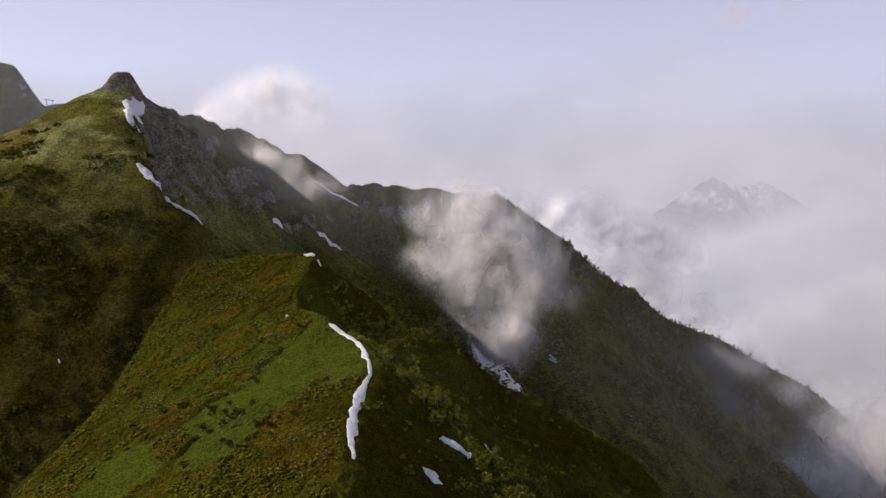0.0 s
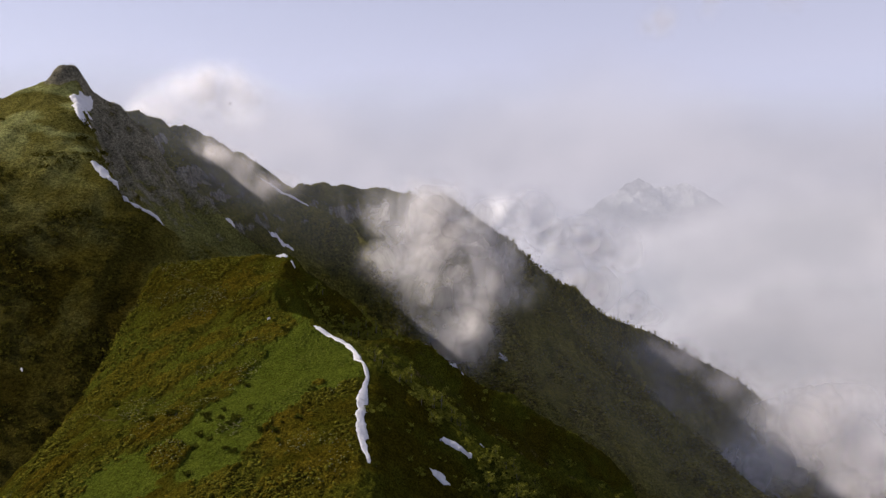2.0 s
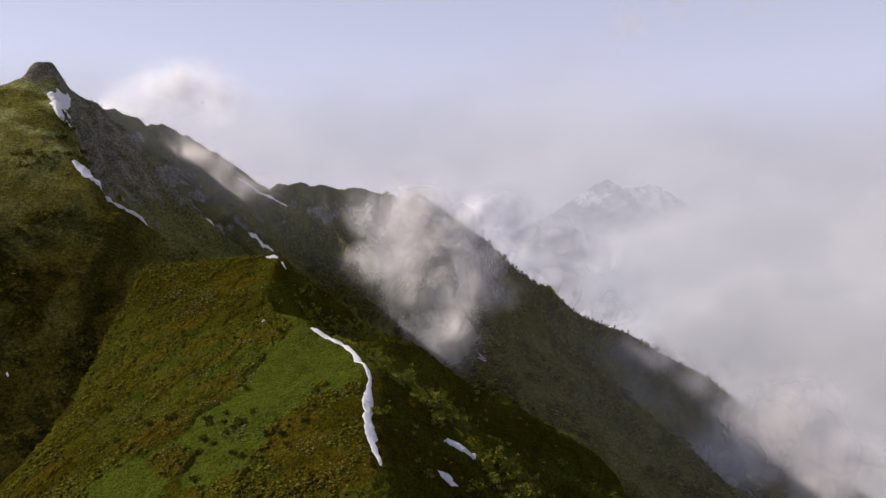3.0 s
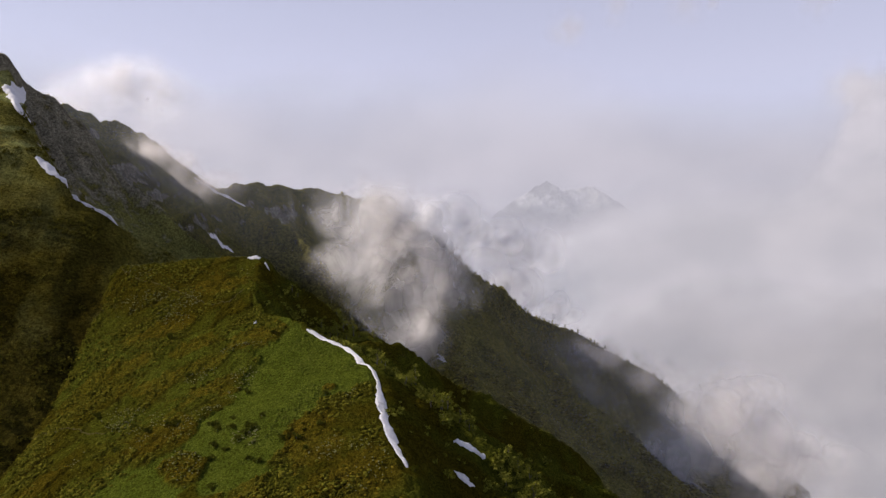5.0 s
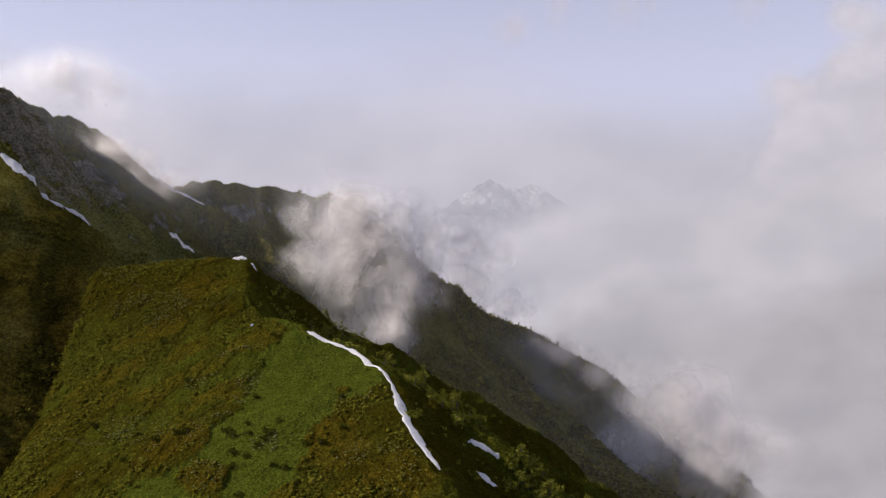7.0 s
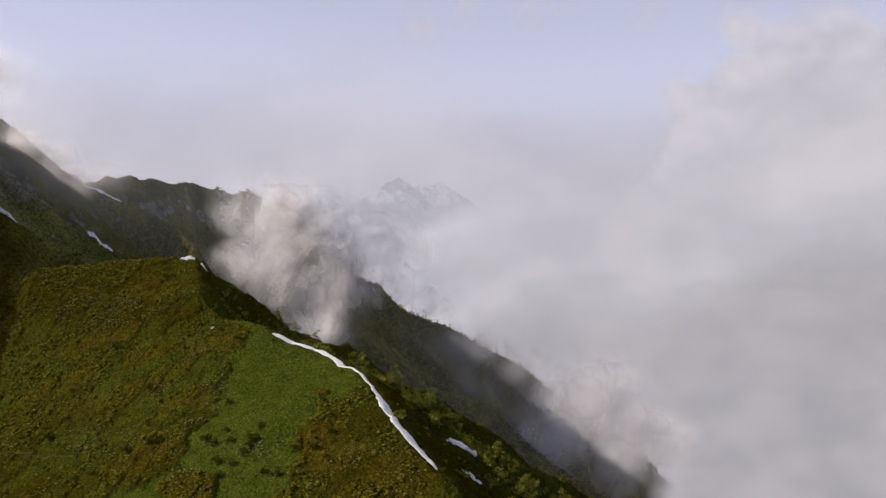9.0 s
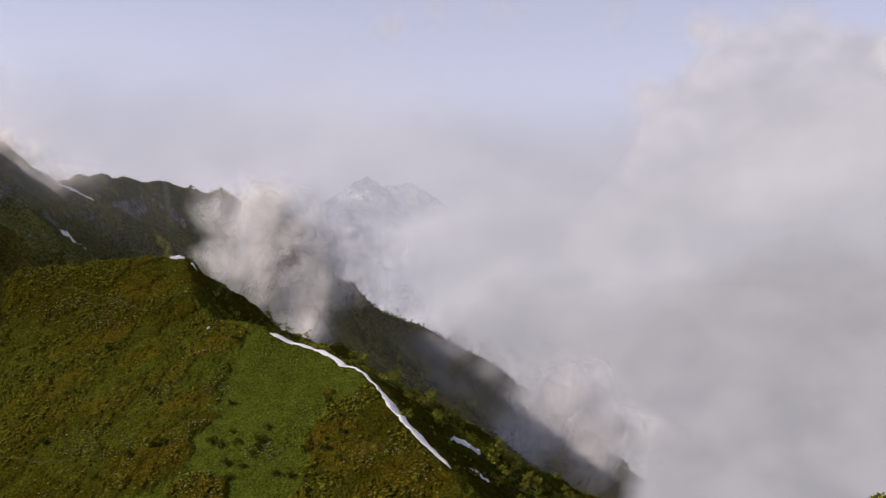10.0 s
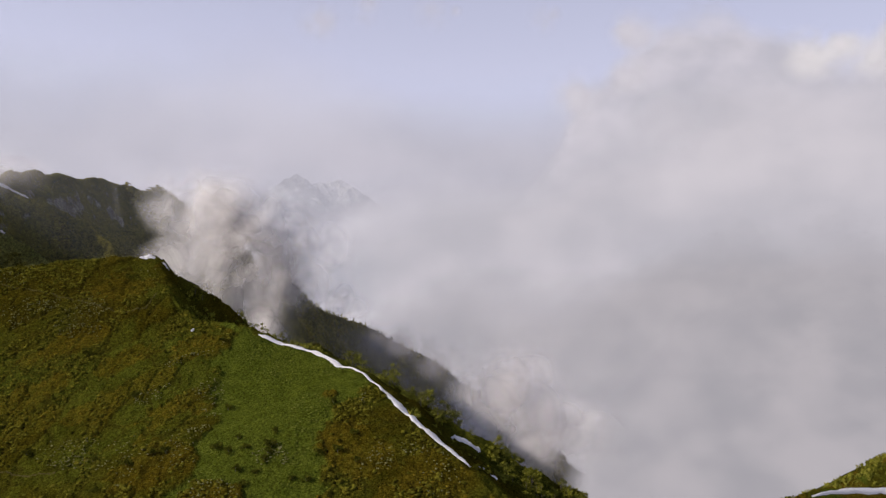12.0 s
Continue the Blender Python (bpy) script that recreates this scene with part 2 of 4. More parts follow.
LIP_Y = (40, 150, 200, 255, 285, 324, 370)
LIP_X = (-94, -109, -115.5, -119, -114, -110, -108)
LIP_Z = (183, 213, 225, 235, 256, 281, 262)


def cells(x, y, size, seed):
    """Rounded cushions packed side by side: how deep a place lies inside its cushion, and the cushion's own random number."""
    x, y = x / size, y / size
    ix, iy = np.floor(x), np.floor(y)
    first, second, own = np.full(x.shape, 9.0), np.full(x.shape, 9.0), np.zeros(x.shape)
    for dx in (-1, 0, 1):
        for dy in (-1, 0, 1):
            jx, jy = ix + dx, iy + dy
            d = np.hypot(jx + lattice(jx, jy, seed) * 0.8 + 0.1 - x, jy + lattice(jx, jy, seed + 1) * 0.8 + 0.1 - y)
            nearer = d < first
            second = np.where(nearer, first, np.minimum(second, d))
            own = np.where(nearer, lattice(jx, jy, seed + 2) * 2 - 1, own)
            first = np.where(nearer, d, first)
    return second - first, own


def mats(x, y):
    """Mats of shrubs, drawn out along the slope: the large ones (depth inside, random number) and the small cushions."""
    u, v = x * 0.6 + y * 0.8, y * 0.6 - x * 0.8
    wu, wv = 1.6 * noise2(x / 5, y / 5, 27) + 0.5 * noise2(x / 1.7, y / 1.7, 29), 1.6 * noise2(x / 5, y / 5, 28) + 0.5 * noise2(x / 1.7, y / 1.7, 30)
    depth, own = cells(u * 0.55 + wu, v + wv, 7.5, 21)
    little, _ = cells(u * 0.8 + 0.5 * wv, v + 0.5 * wu, 2.1, 24)
    return smooth(0.0, 0.12, depth), own, smooth(0.0, 0.5, little)


def tufts(x, y):
    return np.abs(noise2(x / 2.6, y / 2.6, 24)) + 0.55 * np.abs(noise2(x / 1.3 + 7, y / 1.3, 25)) + 0.3 * np.abs(noise2(x / 0.9, y / 0.9 + 3, 26))


MEADOW_Y = (172, 184, 192, 210, 226, 236, 245, 256)
MEADOW_LEFT = (-64, -64, -70, -68, -58, -52.5, -54.5, -45.5)
MEADOW_RIGHT = (-52, -47, -42, -22, -22, -24, -32, -44)
HEATH = ((-55, 252, 8, 5), (-75, 259.5, 8, 4.5), (-78, 208, 9, 9), (-67, 231, 7, 4.5), (-61, 226, 4, 3), (-40, 183, 6, 10), (-34.4, 208, 2, 2.2), (-30, 169, 7, 5), (-88, 246, 4, 3), (-88, 275, 12, 5), (-70, 295, 9, 7), (-96, 262, 7, 4))
FLOWERS = ((-58, 248.5, 6, 1.6), (-58.5, 232, 3, 4), (-30, 200, 2.5, 3), (-56, 192, 3, 4), (-97, 296, 8, 7), (-84, 285, 6, 8), (-72, 240, 5, 2.5), (-38, 176, 3, 3), (-92, 232, 5, 5))


def blots(x, y, spots_of, ragged=0.35):
    """1 inside uneven patches of (x, y, half width, half depth), 0 outside."""
    wob = ragged * (fbm(x, y, 5, 3, 33) + 0.5 * fbm(x, y, 1.6, 2, 34))
    out = np.zeros(np.shape(x))
    for px, py, a, b in spots_of:
        out = np.maximum(out, smooth(-0.12, 0.12, 1 - np.hypot((x - px) / a, (y - py) / b) + wob))
    return out


def meadow_part(x, y):
    inside = np.minimum(x - np.interp(y, MEADOW_Y, MEADOW_LEFT), np.interp(y, MEADOW_Y, MEADOW_RIGHT) - x)
    inside = np.minimum(inside, np.minimum(y - 170, 257 - y))
    tail = 7 * (1 - np.hypot((x + 80) / 9, (y - 182) / 15))
    inside = np.maximum(inside, tail) + 3.2 * fbm(x, y, 9, 3, 31) + 1.2 * fbm(x, y, 2.5, 3, 32)
    return smooth(-0.8, 0.8, inside) * (1 - blots(x, y, HEATH[:1] + HEATH[5:8]))


def drift_bed(x, y):
    """Smooth turf where the long snowdrift lies."""
    ex = np.interp(y, (165, 180, 193, 204, 214, 224, 232.5, 239.5, 245, 250), (-20.2, -21.8, -21.8, -20.6, -20.4, -22, -25, -29.5, -34, -39.5))
    return np.exp(-((x - ex) / 2.6) ** 4) * smooth(161, 164, y) * smooth(253, 250, y)


def hill_height(x, y):
    bx, bz = np.interp(y, BROW_Y, BROW_X), np.interp(y, BROW_Y, BROW_Z)
    lx, lz = np.interp(y, LIP_Y, LIP_X), np.interp(y, LIP_Y, LIP_Z)
    u = np.clip((x - lx) / (bx - lx), 0, 1)
    inner = lz + (bz - lz) * (u + 0.55 * u * (1 - u))
    d = np.maximum(x - bx, 0)
    spurs = ridged(x * 0.3 + 40, y - 0.3 * x, 46, 3, 5)
    notch = np.exp(-((y - 272) / 13) ** 2) * smooth(0, 5, d) * smooth(40, 12, d)
    right = bz - 0.34 * np.minimum(d, 3.2) - 0.68 * np.maximum(d - 3.2, 0) - 1.0 * smooth(3, 8, d) + spurs * np.minimum(d * 0.14, 8) - notch * 9
    knoll = np.exp(-((y - 300) / 24) ** 2) * smooth(0, 20, d)
    right = right - knoll * 10 * smooth(60, 20, d)
    right = np.maximum(right, crest(x, y, BUSH_SPUR, (0.95, 0.9, 30), (0.85, 0.85, 30)) + fbm(x, y, 16, 3, 14))
    right = np.maximum(right, crest(x, y, KNOLL_SPUR, (0.95, 0.9, 30), (0.95, 0.9, 30)) + fbm(x, y, 16, 3, 15) * 1.5)
    left = lz - 0.95 * np.maximum(lx - x, 0)
    z = np.where(x > bx, right, np.where(x < lx, left, inner))
    on = smooth(-2, 8, bx - x) * smooth(-3, 6, x - lx)
    big, own, little = mats(x, y)
    open_grass = meadow_part(x, y) * on
    z = z + fbm(x, y, 34, 3, 11) * 0.9 + fbm(x, y, 7, 4, 12) * (0.16 + 0.55 * (1 - on))
    return z + (big * (0.4 + 0.35 * own) + 0.26 * little + tufts(x, y) * 0.42) * (1 - 0.92 * open_grass) * (1 - drift_bed(x, y)) + 0.08 * fbm(x, y, 1.6, 2, 13)


def hill_masks(x, y, z):
    bx = np.interp(y, BROW_Y, BROW_X)
    meadow = meadow_part(x, y)
    big, own, little = mats(x, y)
    rust = blots(x, y, HEATH)
    heath = np.maximum(rust * (0.35 + 0.35 * little), smooth(0.3, 0.8, 0.7 * own + fbm(x, y, 26, 3, 43)) * big * 0.45) * (1 - meadow)
    grass = np.maximum(meadow, 0.35 * smooth(0.0, 0.6, fbm(x, y, 30, 3, 42) - 0.5 * own) * (1 - heath))
    rock = smooth(1, 6, x - bx) * (0.06 + 0.35 * np.exp(-((y - 278) / 24) ** 2))
    # the last mask paints shade into the creases between the mats
    return {"meadow": grass * smooth(3, 0, x - bx), "heath": heath * smooth(1, -1, x - bx), "rock": rock, "thicket": 0.6 * (1 - big) * (1 - meadow) * smooth(1, -1, x - bx)}


hill = sheet("near_hill", -165, 95, 90, 366, 0.47, hill_height, hill_ground, 120, hill_masks)
tagged(hill, "rounded green alpine hill with grass, shrubs and rust-brown heath", "hill", kind="structure")

SNOW_LINE = [(-111, 324, 280), (-118.5, 362, 297), (-125, 363, 302.5), (-130, 363.5, 306), (-137, 365, 310.5), (-144, 367, 315.5), (-157, 376, 328), (-166, 399, 347), (-182, 425, 370), (-196, 446, 383)]
BUTTRESS = [(-198, 450, 386), (-190, 451, 384.5), (-184, 452, 381.5), (-178, 455, 377.5), (-172, 459, 373), (-160, 468, 358), (-147, 470, 338), (-122, 460, 315), (-99, 450, 291), (-86, 440, 282), (-48, 404, 266), (-34, 420, 251), (2, 430, 221.5), (43, 425, 192), (72, 415, 169.5), (110, 410, 145), (165, 405, 110)]
WEST_SPUR = [(-199, 450, 386), (-209, 450, 382), (-218, 450, 376.5), (-231, 450, 365), (-245, 453, 351), (-260, 456, 338), (-279, 460, 322), (-420, 480, 250)]
SHOULDER = [(-157, 376, 327), (-179, 365, 328), (-199, 355, 325), (-212, 345, 319), (-300, 300, 300)]


def merge(a, b, k=5.0):
    """The higher of two slopes, with the crease between them filled."""
    return np.maximum(a, b) + k * np.log1p(np.exp(-np.abs(a - b) / k)) - 0.25 * k


def peak_height(x, y):
    z = crest(x, y, SNOW_LINE, (0.44, 0.80, 24), (1.15, 0.85, 60))
    z = np.maximum(z, crest(x, y, BUTTRESS, (1.5, 1.3, 60), (1.35, 0.9, 70)))
    z = z + smooth(-150, -178, x) * (merge(z, crest(x, y, WEST_SPUR, (0.64, 0.9, 80), (0.8, 0.8, 50), 0.85), 8.0) - z)
    z = merge(z, crest(x, y, SHOULDER, (0.98, 0.80, 85), (0.9, 0.9, 40), 1.2))
    face = smooth(-8, 14, x + 163 - np.interp(y, (320, 360, 376, 399, 448), (50, 44, 6, -3, -30)))
    gully = ridged(x * 0.6 + y * 0.8, (x * 0.8 - y * 0.6) * 0.14, 9, 4, 52) + 1.2 * ridged(x * 0.6 + y * 0.8, (x * 0.8 - y * 0.6) * 0.25, 30, 3, 53)
    r = np.hypot(x + 198, y - 451) + 1.2 * fbm(x, y, 7, 3, 55)
    knob = 391.2 - 1.45 * np.maximum(r - 6.0, 0) - 0.02 * r * r
    z = z + fbm(x, y, 50, 4, 51) * 2.2 * smooth(2, 30, np.hypot(x + 198, y - 448)) * (0.25 + 0.75 * smooth(4, 26, np.abs(y - 364) + np.maximum(-165 - x, 0))) + (gully - 1.15) * 3.2 * face * smooth(4, 34, np.hypot(x + 194, y - 450)) + ridged(x, y, 20, 4, 54) * 0.8 * (1 - face)
    return np.maximum(z - 1, knob + 0.8 * ridged(x, y, 6, 3, 56) - 0.8)


def peak_masks(x, y, z):
    face = smooth(-4, 6, x + 163 - np.interp(y, (320, 360, 376, 399, 448), (50, 44, 6, -3, -30)) + 5 * fbm(x, y, 14, 3, 62))
    knob = smooth(15, 10, np.hypot(x + 198, y - 450) + 3 * fbm(x, y, 8, 3, 63))
    rock = np.maximum(face * (0.22 + 0.4 * smooth(260, 340, z)), knob)
    line = np.interp(x, (-270, -225, -195), (296, 312, 326))
    bands = smooth(-0.25, 0.15, fbm(x * 0.5, z * 1.6 + 0.3 * x, 11, 4, 66))
    meadow = smooth(-4, 16, z - line + 14 * fbm(x, y, 24, 4, 64)) * (1 - knob) * (1 - face) * (0.15 + 0.85 * bands)
    # dark shrubs, with the lower slope's shade painted in, deeper downhill
    thicket = smooth(10, -10, z - line + 18 * fbm(x, y, 26, 4, 65)) * (1 - face) * (0.35 + 0.25 * smooth(-0.3, 0.2, fbm(x, z, 12, 4, 67)) + 0.4 * smooth(312, 282, z))
    return {"thicket": thicket, "rock": rock, "meadow": meadow, "heath": smooth(0.2, 0.5, fbm(x, y, 40, 4, 61)) * 0.5 * (1 - face) * smooth(290, 320, z)}


peak = sheet("rocky_peak", -430, 250, 150, 600, 1.6, peak_height, mountain_ground, 60, peak_masks)
tagged(peak, "grassy mountain with a dark rocky knob and shaded cliffs", "mountain", kind="structure")

SAWTOOTH = [(-225, 500, 374), (-199, 520, 378), (-195, 526, 382), (-191, 533, 377.4), (-186, 543, 380), (-182, 549, 376.5), (-177, 562, 378), (-173, 574, 371.6), (-170, 580, 374.6), (-166, 590, 377), (-159, 605, 373.2), (-156, 609, 370.6), (-152, 616, 371), (-146, 628, 366.6), (-140, 637, 362.7), (-138, 640, 357), (-124, 643, 346.6), (-117, 645, 339.5), (-93, 650, 325.5), (-63, 645, 312), (-36, 646, 298.5), (-22, 628, 282), (-10, 610, 250), (5, 590, 205), (30, 560, 140)]
WOODED = [(-130, 640, 322), (-91, 672, 332), (-84, 679, 337.4), (-76, 690, 335.6), (-67, 702, 340), (-58, 714, 337), (-49, 724, 338.8), (-27, 751, 335), (-14, 770, 339.6), (0, 791, 338), (10, 805, 334.4), (26, 828, 335), (40, 846, 330.5), (57, 868, 331.4), (65, 879, 335.4), (77, 887, 331), (109, 901, 310), (158, 922, 279), (186, 933, 250), (215, 944, 232), (218, 947, 227), (250, 958, 217), (257, 961, 206), (287, 974, 184), (322, 988, 167), (386, 1010, 145), (443, 1010, 112), (511, 1008, 77), (555, 1005, 35), (620, 1002, -16), (700, 1000, -80), (800, 1000, -135)]


def sawtooth_height(x, y):
    z = crest(x, y, SAWTOOTH, (1.5, 0.85, 70), (1.12, 0.74, 120))
    top = np.interp(x, [p[0] for p in SAWTOOTH], [p[2] for p in SAWTOOTH])
    deep = smooth(3, 34, top - z)
    z = z - 1.3 * np.maximum(x + 8, 0)
    gully = ridged(x * 0.75 - y * 0.25, y * 0.22 + x * 0.1, 26, 4, 72)
    return z + (fbm(x, y, 70, 4, 71) * 4 + gully * 4.5 - 4) * deep + 0.8 * ridged(x, y, 9, 3, 73) - 0.6


def far_masks(x, y, z):
    gy, gx = np.gradient(z, y[1, 0] - y[0, 0], x[0, 1] - x[0, 0])
    steep = np.hypot(gx, gy)
    return {"rock": smooth(1.3, 1.9, steep) * smooth(250, 340, z), "meadow": smooth(1.15, 0.7, steep + 0.4 * fbm(x, y, 30, 4, 74)), "heath": 0 * z}


saw = sheet("sawtooth_ridge", -330, 250, 330, 760, 1.8, sawtooth_height, far_ground, -60, far_masks)
tagged(saw, "dark jagged mountain ridge behind the rocky peak", "mountain", kind="structure")


def wooded_height(x, y):
    z = crest(x, y, WOODED, (0.8, 0.7, 60), (1.22, 0.74, 130))
    top = np.interp(x, [p[0] for p in WOODED], [p[2] for p in WOODED])
    deep = smooth(2, 40, top - z)
    gully = ridged(x * 0.8 + y * 0.12, y * 0.16 - x * 0.16, 36, 4, 82)
    return z + (fbm(x, y, 90, 4, 81) * 5 + gully * 6 - 5) * deep + 0.9 * ridged(x, y, 14, 3, 83) - 0.8


wood = sheet("wooded_ridge", -260, 900, 420, 1090, 2.8, wooded_height, far_ground, -120, far_masks)
tagged(wood, "long dark wooded ridge falling away into the mist", "mountain", kind="structure")

CORNER = [(-700, 960, 520), (-545, 900, 494), (-527, 900, 490), (-510, 895, 469), (-499, 890, 454), (-487, 885, 443), (-472, 880, 440), (-445, 880, 441), (-300, 900, 432), (-240, 1000, 388), (-216, 1000, 394), (-200, 1000, 395), (-190, 1000, 392), (-174, 1000, 381), (-134, 1000, 352), (0, 1000, 280)]


def corner_height(x, y):
    return crest(x, y, CORNER, (1.5, 0.9, 60), (1.5, 0.9, 60)) + fbm(x, y, 60, 5, 91) * 1.2 + ridged(x, y, 30, 3, 92) * 1.2 - 1


tagged(sheet("back_mountain", -850, 100, 700, 1150, 5, corner_height, far_ground, 150, far_masks), "hazy dark mountain far behind the peak", "mountain", kind="structure")

EAST_SPUR = [(-6, 104, 247), (0, 107, 253), (13, 107.5, 252.3), (34, 106, 249.8), (70, 104, 245), (110, 100, 240)]
BUSHY_SPUR = [(105, 184, 176), (128, 184, 194), (150, 185, 200.5), (168, 177, 205.5), (184, 168, 211.5), (222, 150, 234), (266, 130, 254)]


def east_height(x, y):
    return crest(x, y, EAST_SPUR, (0.9, 0.9, 40), (0.7, 0.9, 30)) + fbm(x, y, 12, 5, 95) * 0.35


def bushy_height(x, y):
    return crest(x, y, BUSHY_SPUR, (0.8, 0.8, 40), (0.75, 0.9, 30)) + fbm(x, y, 16, 5, 98) * 0.9


def flat_masks(x, y, z):
    return {"rock": 0 * z, "meadow": smooth(-0.2, 0.4, fbm(x, y, 14, 3, 96)), "heath": smooth(0.2, 0.5, fbm(x, y, 9, 3, 97))}


tagged(sheet("east_spur", -30, 120, 40, 180, 0.7, east_height, hill_ground, 130, flat_masks), "grassy mound with a strip of snow across it", "hill", kind="structure")
tagged(sheet("bushy_spur", 60, 290, 90, 280, 1.2, bushy_height, hill_ground, 60, flat_masks), "sunlit green spur with shrubs on its edge", "hill", kind="structure")

SNOWY = [(1100, 4300, 150), (1300, 4260, 300), (1420, 4220, 425), (1470, 4200, 500), (1520, 4200, 545), (1550, 4200, 575), (1590, 4200, 545), (1640, 4200, 505), (1700, 4200, 510), (1780, 4200, 520), (1850, 4200, 545), (1910, 4200, 500), (2020, 4200, 420), (2300, 4100, 250), (2900, 3900, 150)]


def snow_masks(x, y, z):
    streak = fbm(x + 0.7 * z, y * 0.5, 80, 4, 103)
    return {"rock": 0 * z, "meadow": smooth(-0.10, 0.05, streak) * smooth(400, 440, z), "heath": 0 * z}


def snowy_height(x, y):
    return crest(x, y, SNOWY, (0.7, 0.6, 200), (0.7, 0.6, 200)) + ridged(x, y, 110, 5, 101) * 26 - 14


tagged(sheet("snowy_mountain", 600, 3100, 3600, 4500, 12, snowy_height, pale_ground, -200, snow_masks), "distant blue-grey mountain streaked with snow", "mountain", kind="structure")



def massif_height(x, y):
    """The slopes that carry all ridges, a little under their finer surfaces, down to the valley floor."""
    out = np.maximum(np.maximum(peak_height(x, y), sawtooth_height(x, y)), np.maximum(wooded_height(x, y), corner_height(x, y)))
    away = np.maximum(np.maximum(90 - y, y - 366), 0)
    out = np.maximum(out, hill_height(x, y) - 0.9 * away)
    return np.maximum(np.maximum(out, np.maximum(east_height(x, y), bushy_height(x, y))) - 9, -300)


tagged(sheet("mountainside", -1500, 1700, -500, 1900, 12, massif_height, far_ground, -299, far_masks), "steep wooded mountainside falling to the valley", "mountain", kind="structure")
ground = sheet("ground", -4800, 4800, -4800, 4800, 120, lambda x, y: -260 + fbm(x, y, 900, 4, 111) * 60, far_ground, None, far_masks)
tagged(ground, "deep wooded valley floor under the mist", "ground", kind="structure")

# ---- snow ----
def snow_patch(label, height, points, widths, thick=0.5, seed=0):
    """An old snowdrift draped on the ground along a line of the plan, thicker in its middle, with a ragged melted rim."""
    pts = np.array(points, float)
    run = np.concatenate([[0], np.cumsum(np.hypot(*np.diff(pts, axis=0).T))])
    n = max(24, int(run[-1] / 0.8))
    across = 13
    at = np.linspace(0, run[-1], n)
    cx, cy = np.interp(at, run, pts[:, 0]), np.interp(at, run, pts[:, 1])
    tx, ty = np.gradient(cx), np.gradient(cy)
    length = np.hypot(tx, ty)
    tx, ty = tx / length, ty / length
    half = np.interp(at, run, widths) / 2
    rim = [1 + 0.48 * fbm(at, at * 0 + 7.7 * k, 6, 5, 300 + seed + k, 0.65) for k in (0, 1)]
    v = np.linspace(-1, 1, across)[None, :]
    w = v * half[:, None] * np.where(v < 0, rim[0][:, None], rim[1][:, None])
    x, y = cx[:, None] - ty[:, None] * w, cy[:, None] + tx[:, None] * w
    ends = np.minimum(1, np.minimum(np.arange(n), np.arange(n)[::-1]) / 4.0)[:, None]
    top = (1 - v ** 4) * ends
    z = height(x, y) + thick * (top * 1.5 - 0.5) * (1 + 0.4 * fbm(x, y, 4, 3, 310 + seed)) + 0.25 * top
    i = np.arange(n * across).reshape(n, across)
    quads = np.stack([i[:-1, :-1], i[:-1, 1:], i[1:, 1:], i[1:, :-1]], -1).reshape(-1, 4)
    me = mesh_of("snow_patch", np.stack([x, y, z], -1).reshape(-1, 3), quads)
    me.materials.append(old_snow)
    return tagged(new("snow_patch", me), label, "snow patch", "old snow patches")


snow_patch("long winding strip of old snow along the hill's brow", hill_height, [(-39, 250.2), (-33.6, 246), (-28.4, 237), (-24.8, 230), (-22.3, 220), (-20.9, 211), (-21.3, 202), (-22.5, 191), (-22.0, 179), (-20.2, 165.5)], [0.9, 2.0, 2.6, 2.0, 1.2, 0.9, 1.5, 2.6, 2.3, 1.1], 0.08, 1)
snow_patch("small slanting snow patch below the bushy spur", hill_height, [(-0.9, 202.3), (4, 201.9), (8.8, 201)], [1.4, 3.3, 1.8], 0.3, 2)
snow_patch("broken square patch of snow in the shaded gully", hill_height, [(-4.2, 185), (-2.4, 183), (-0.4, 181)], [3.4, 5.0, 3.2], 0.3, 3)
snow_patch("last scrap of snow on the bushy spur", hill_height, [(13, 217), (17, 214)], [0.8, 1.0], 0.4, 4)
snow_patch("small snow patch on top of the grassy knoll", hill_height, [(-60.5, 316.5), (-57.5, 315), (-55.5, 313.5)], [1.6, 3.4, 1.6], 0.25, 5)
snow_patch("crumb of snow above the rust-brown heath", hill_height, [(-56.3, 260.7), (-55.2, 261.1)], [0.5, 0.6], 0.3, 18)
snow_patch("tiny scrap of snow under the knoll", hill_height, [(-53.5, 311), (-51.5, 309)], [1.0, 1.2], 0.4, 6)
snow_patch("broad head of a funnel-shaped snowfield below the rocky knob", peak_height, [(-185, 425), (-184, 436), (-182.4, 448)], [8, 9, 2], 1.2, 7)
snow_patch("tapering tail of the snowfield below the rocky knob", peak_height, [(-182.5, 431), (-177.5, 415), (-173.5, 403), (-170, 400.5), (-166, 400.8)], [10, 5.5, 4.5, 4, 1.5], 1.2, 17)
snow_patch("ragged snowdrift at the cliff's edge", peak_height, [(-155.5, 369.5), (-151.5, 367), (-147, 365.2), (-143, 364.4)], [1.5, 3.5, 5.0, 1.5], 0.5, 8)
snow_patch("narrow tongue of snow along the cliff's edge", peak_height, [(-147, 364), (-142, 362.8), (-136.5, 362), (-127.5, 361), (-121.5, 360.5), (-118, 359)], [2.0, 2.6, 2.2, 2.2, 2.8, 1.2], 1.3, 9)
snow_patch("speck of snow on the dark shrub slope", peak_height, [(-143, 270), (-142, 269.2)], [0.5, 0.6], 0.3, 10)
GULLY_SNOW = [(25.6, 621), (32.4, 610), (46.7, 608), (58.6, 607.5), (71, 612)]
snow_patch("long slanting snow gully on the shaded mountainside", wooded_height, GULLY_SNOW, [4, 12, 15, 12, 4], 4.0, 11)
STREAK = [(-98.2, 565.5), (-91, 575), (-80.5, 587.5)]
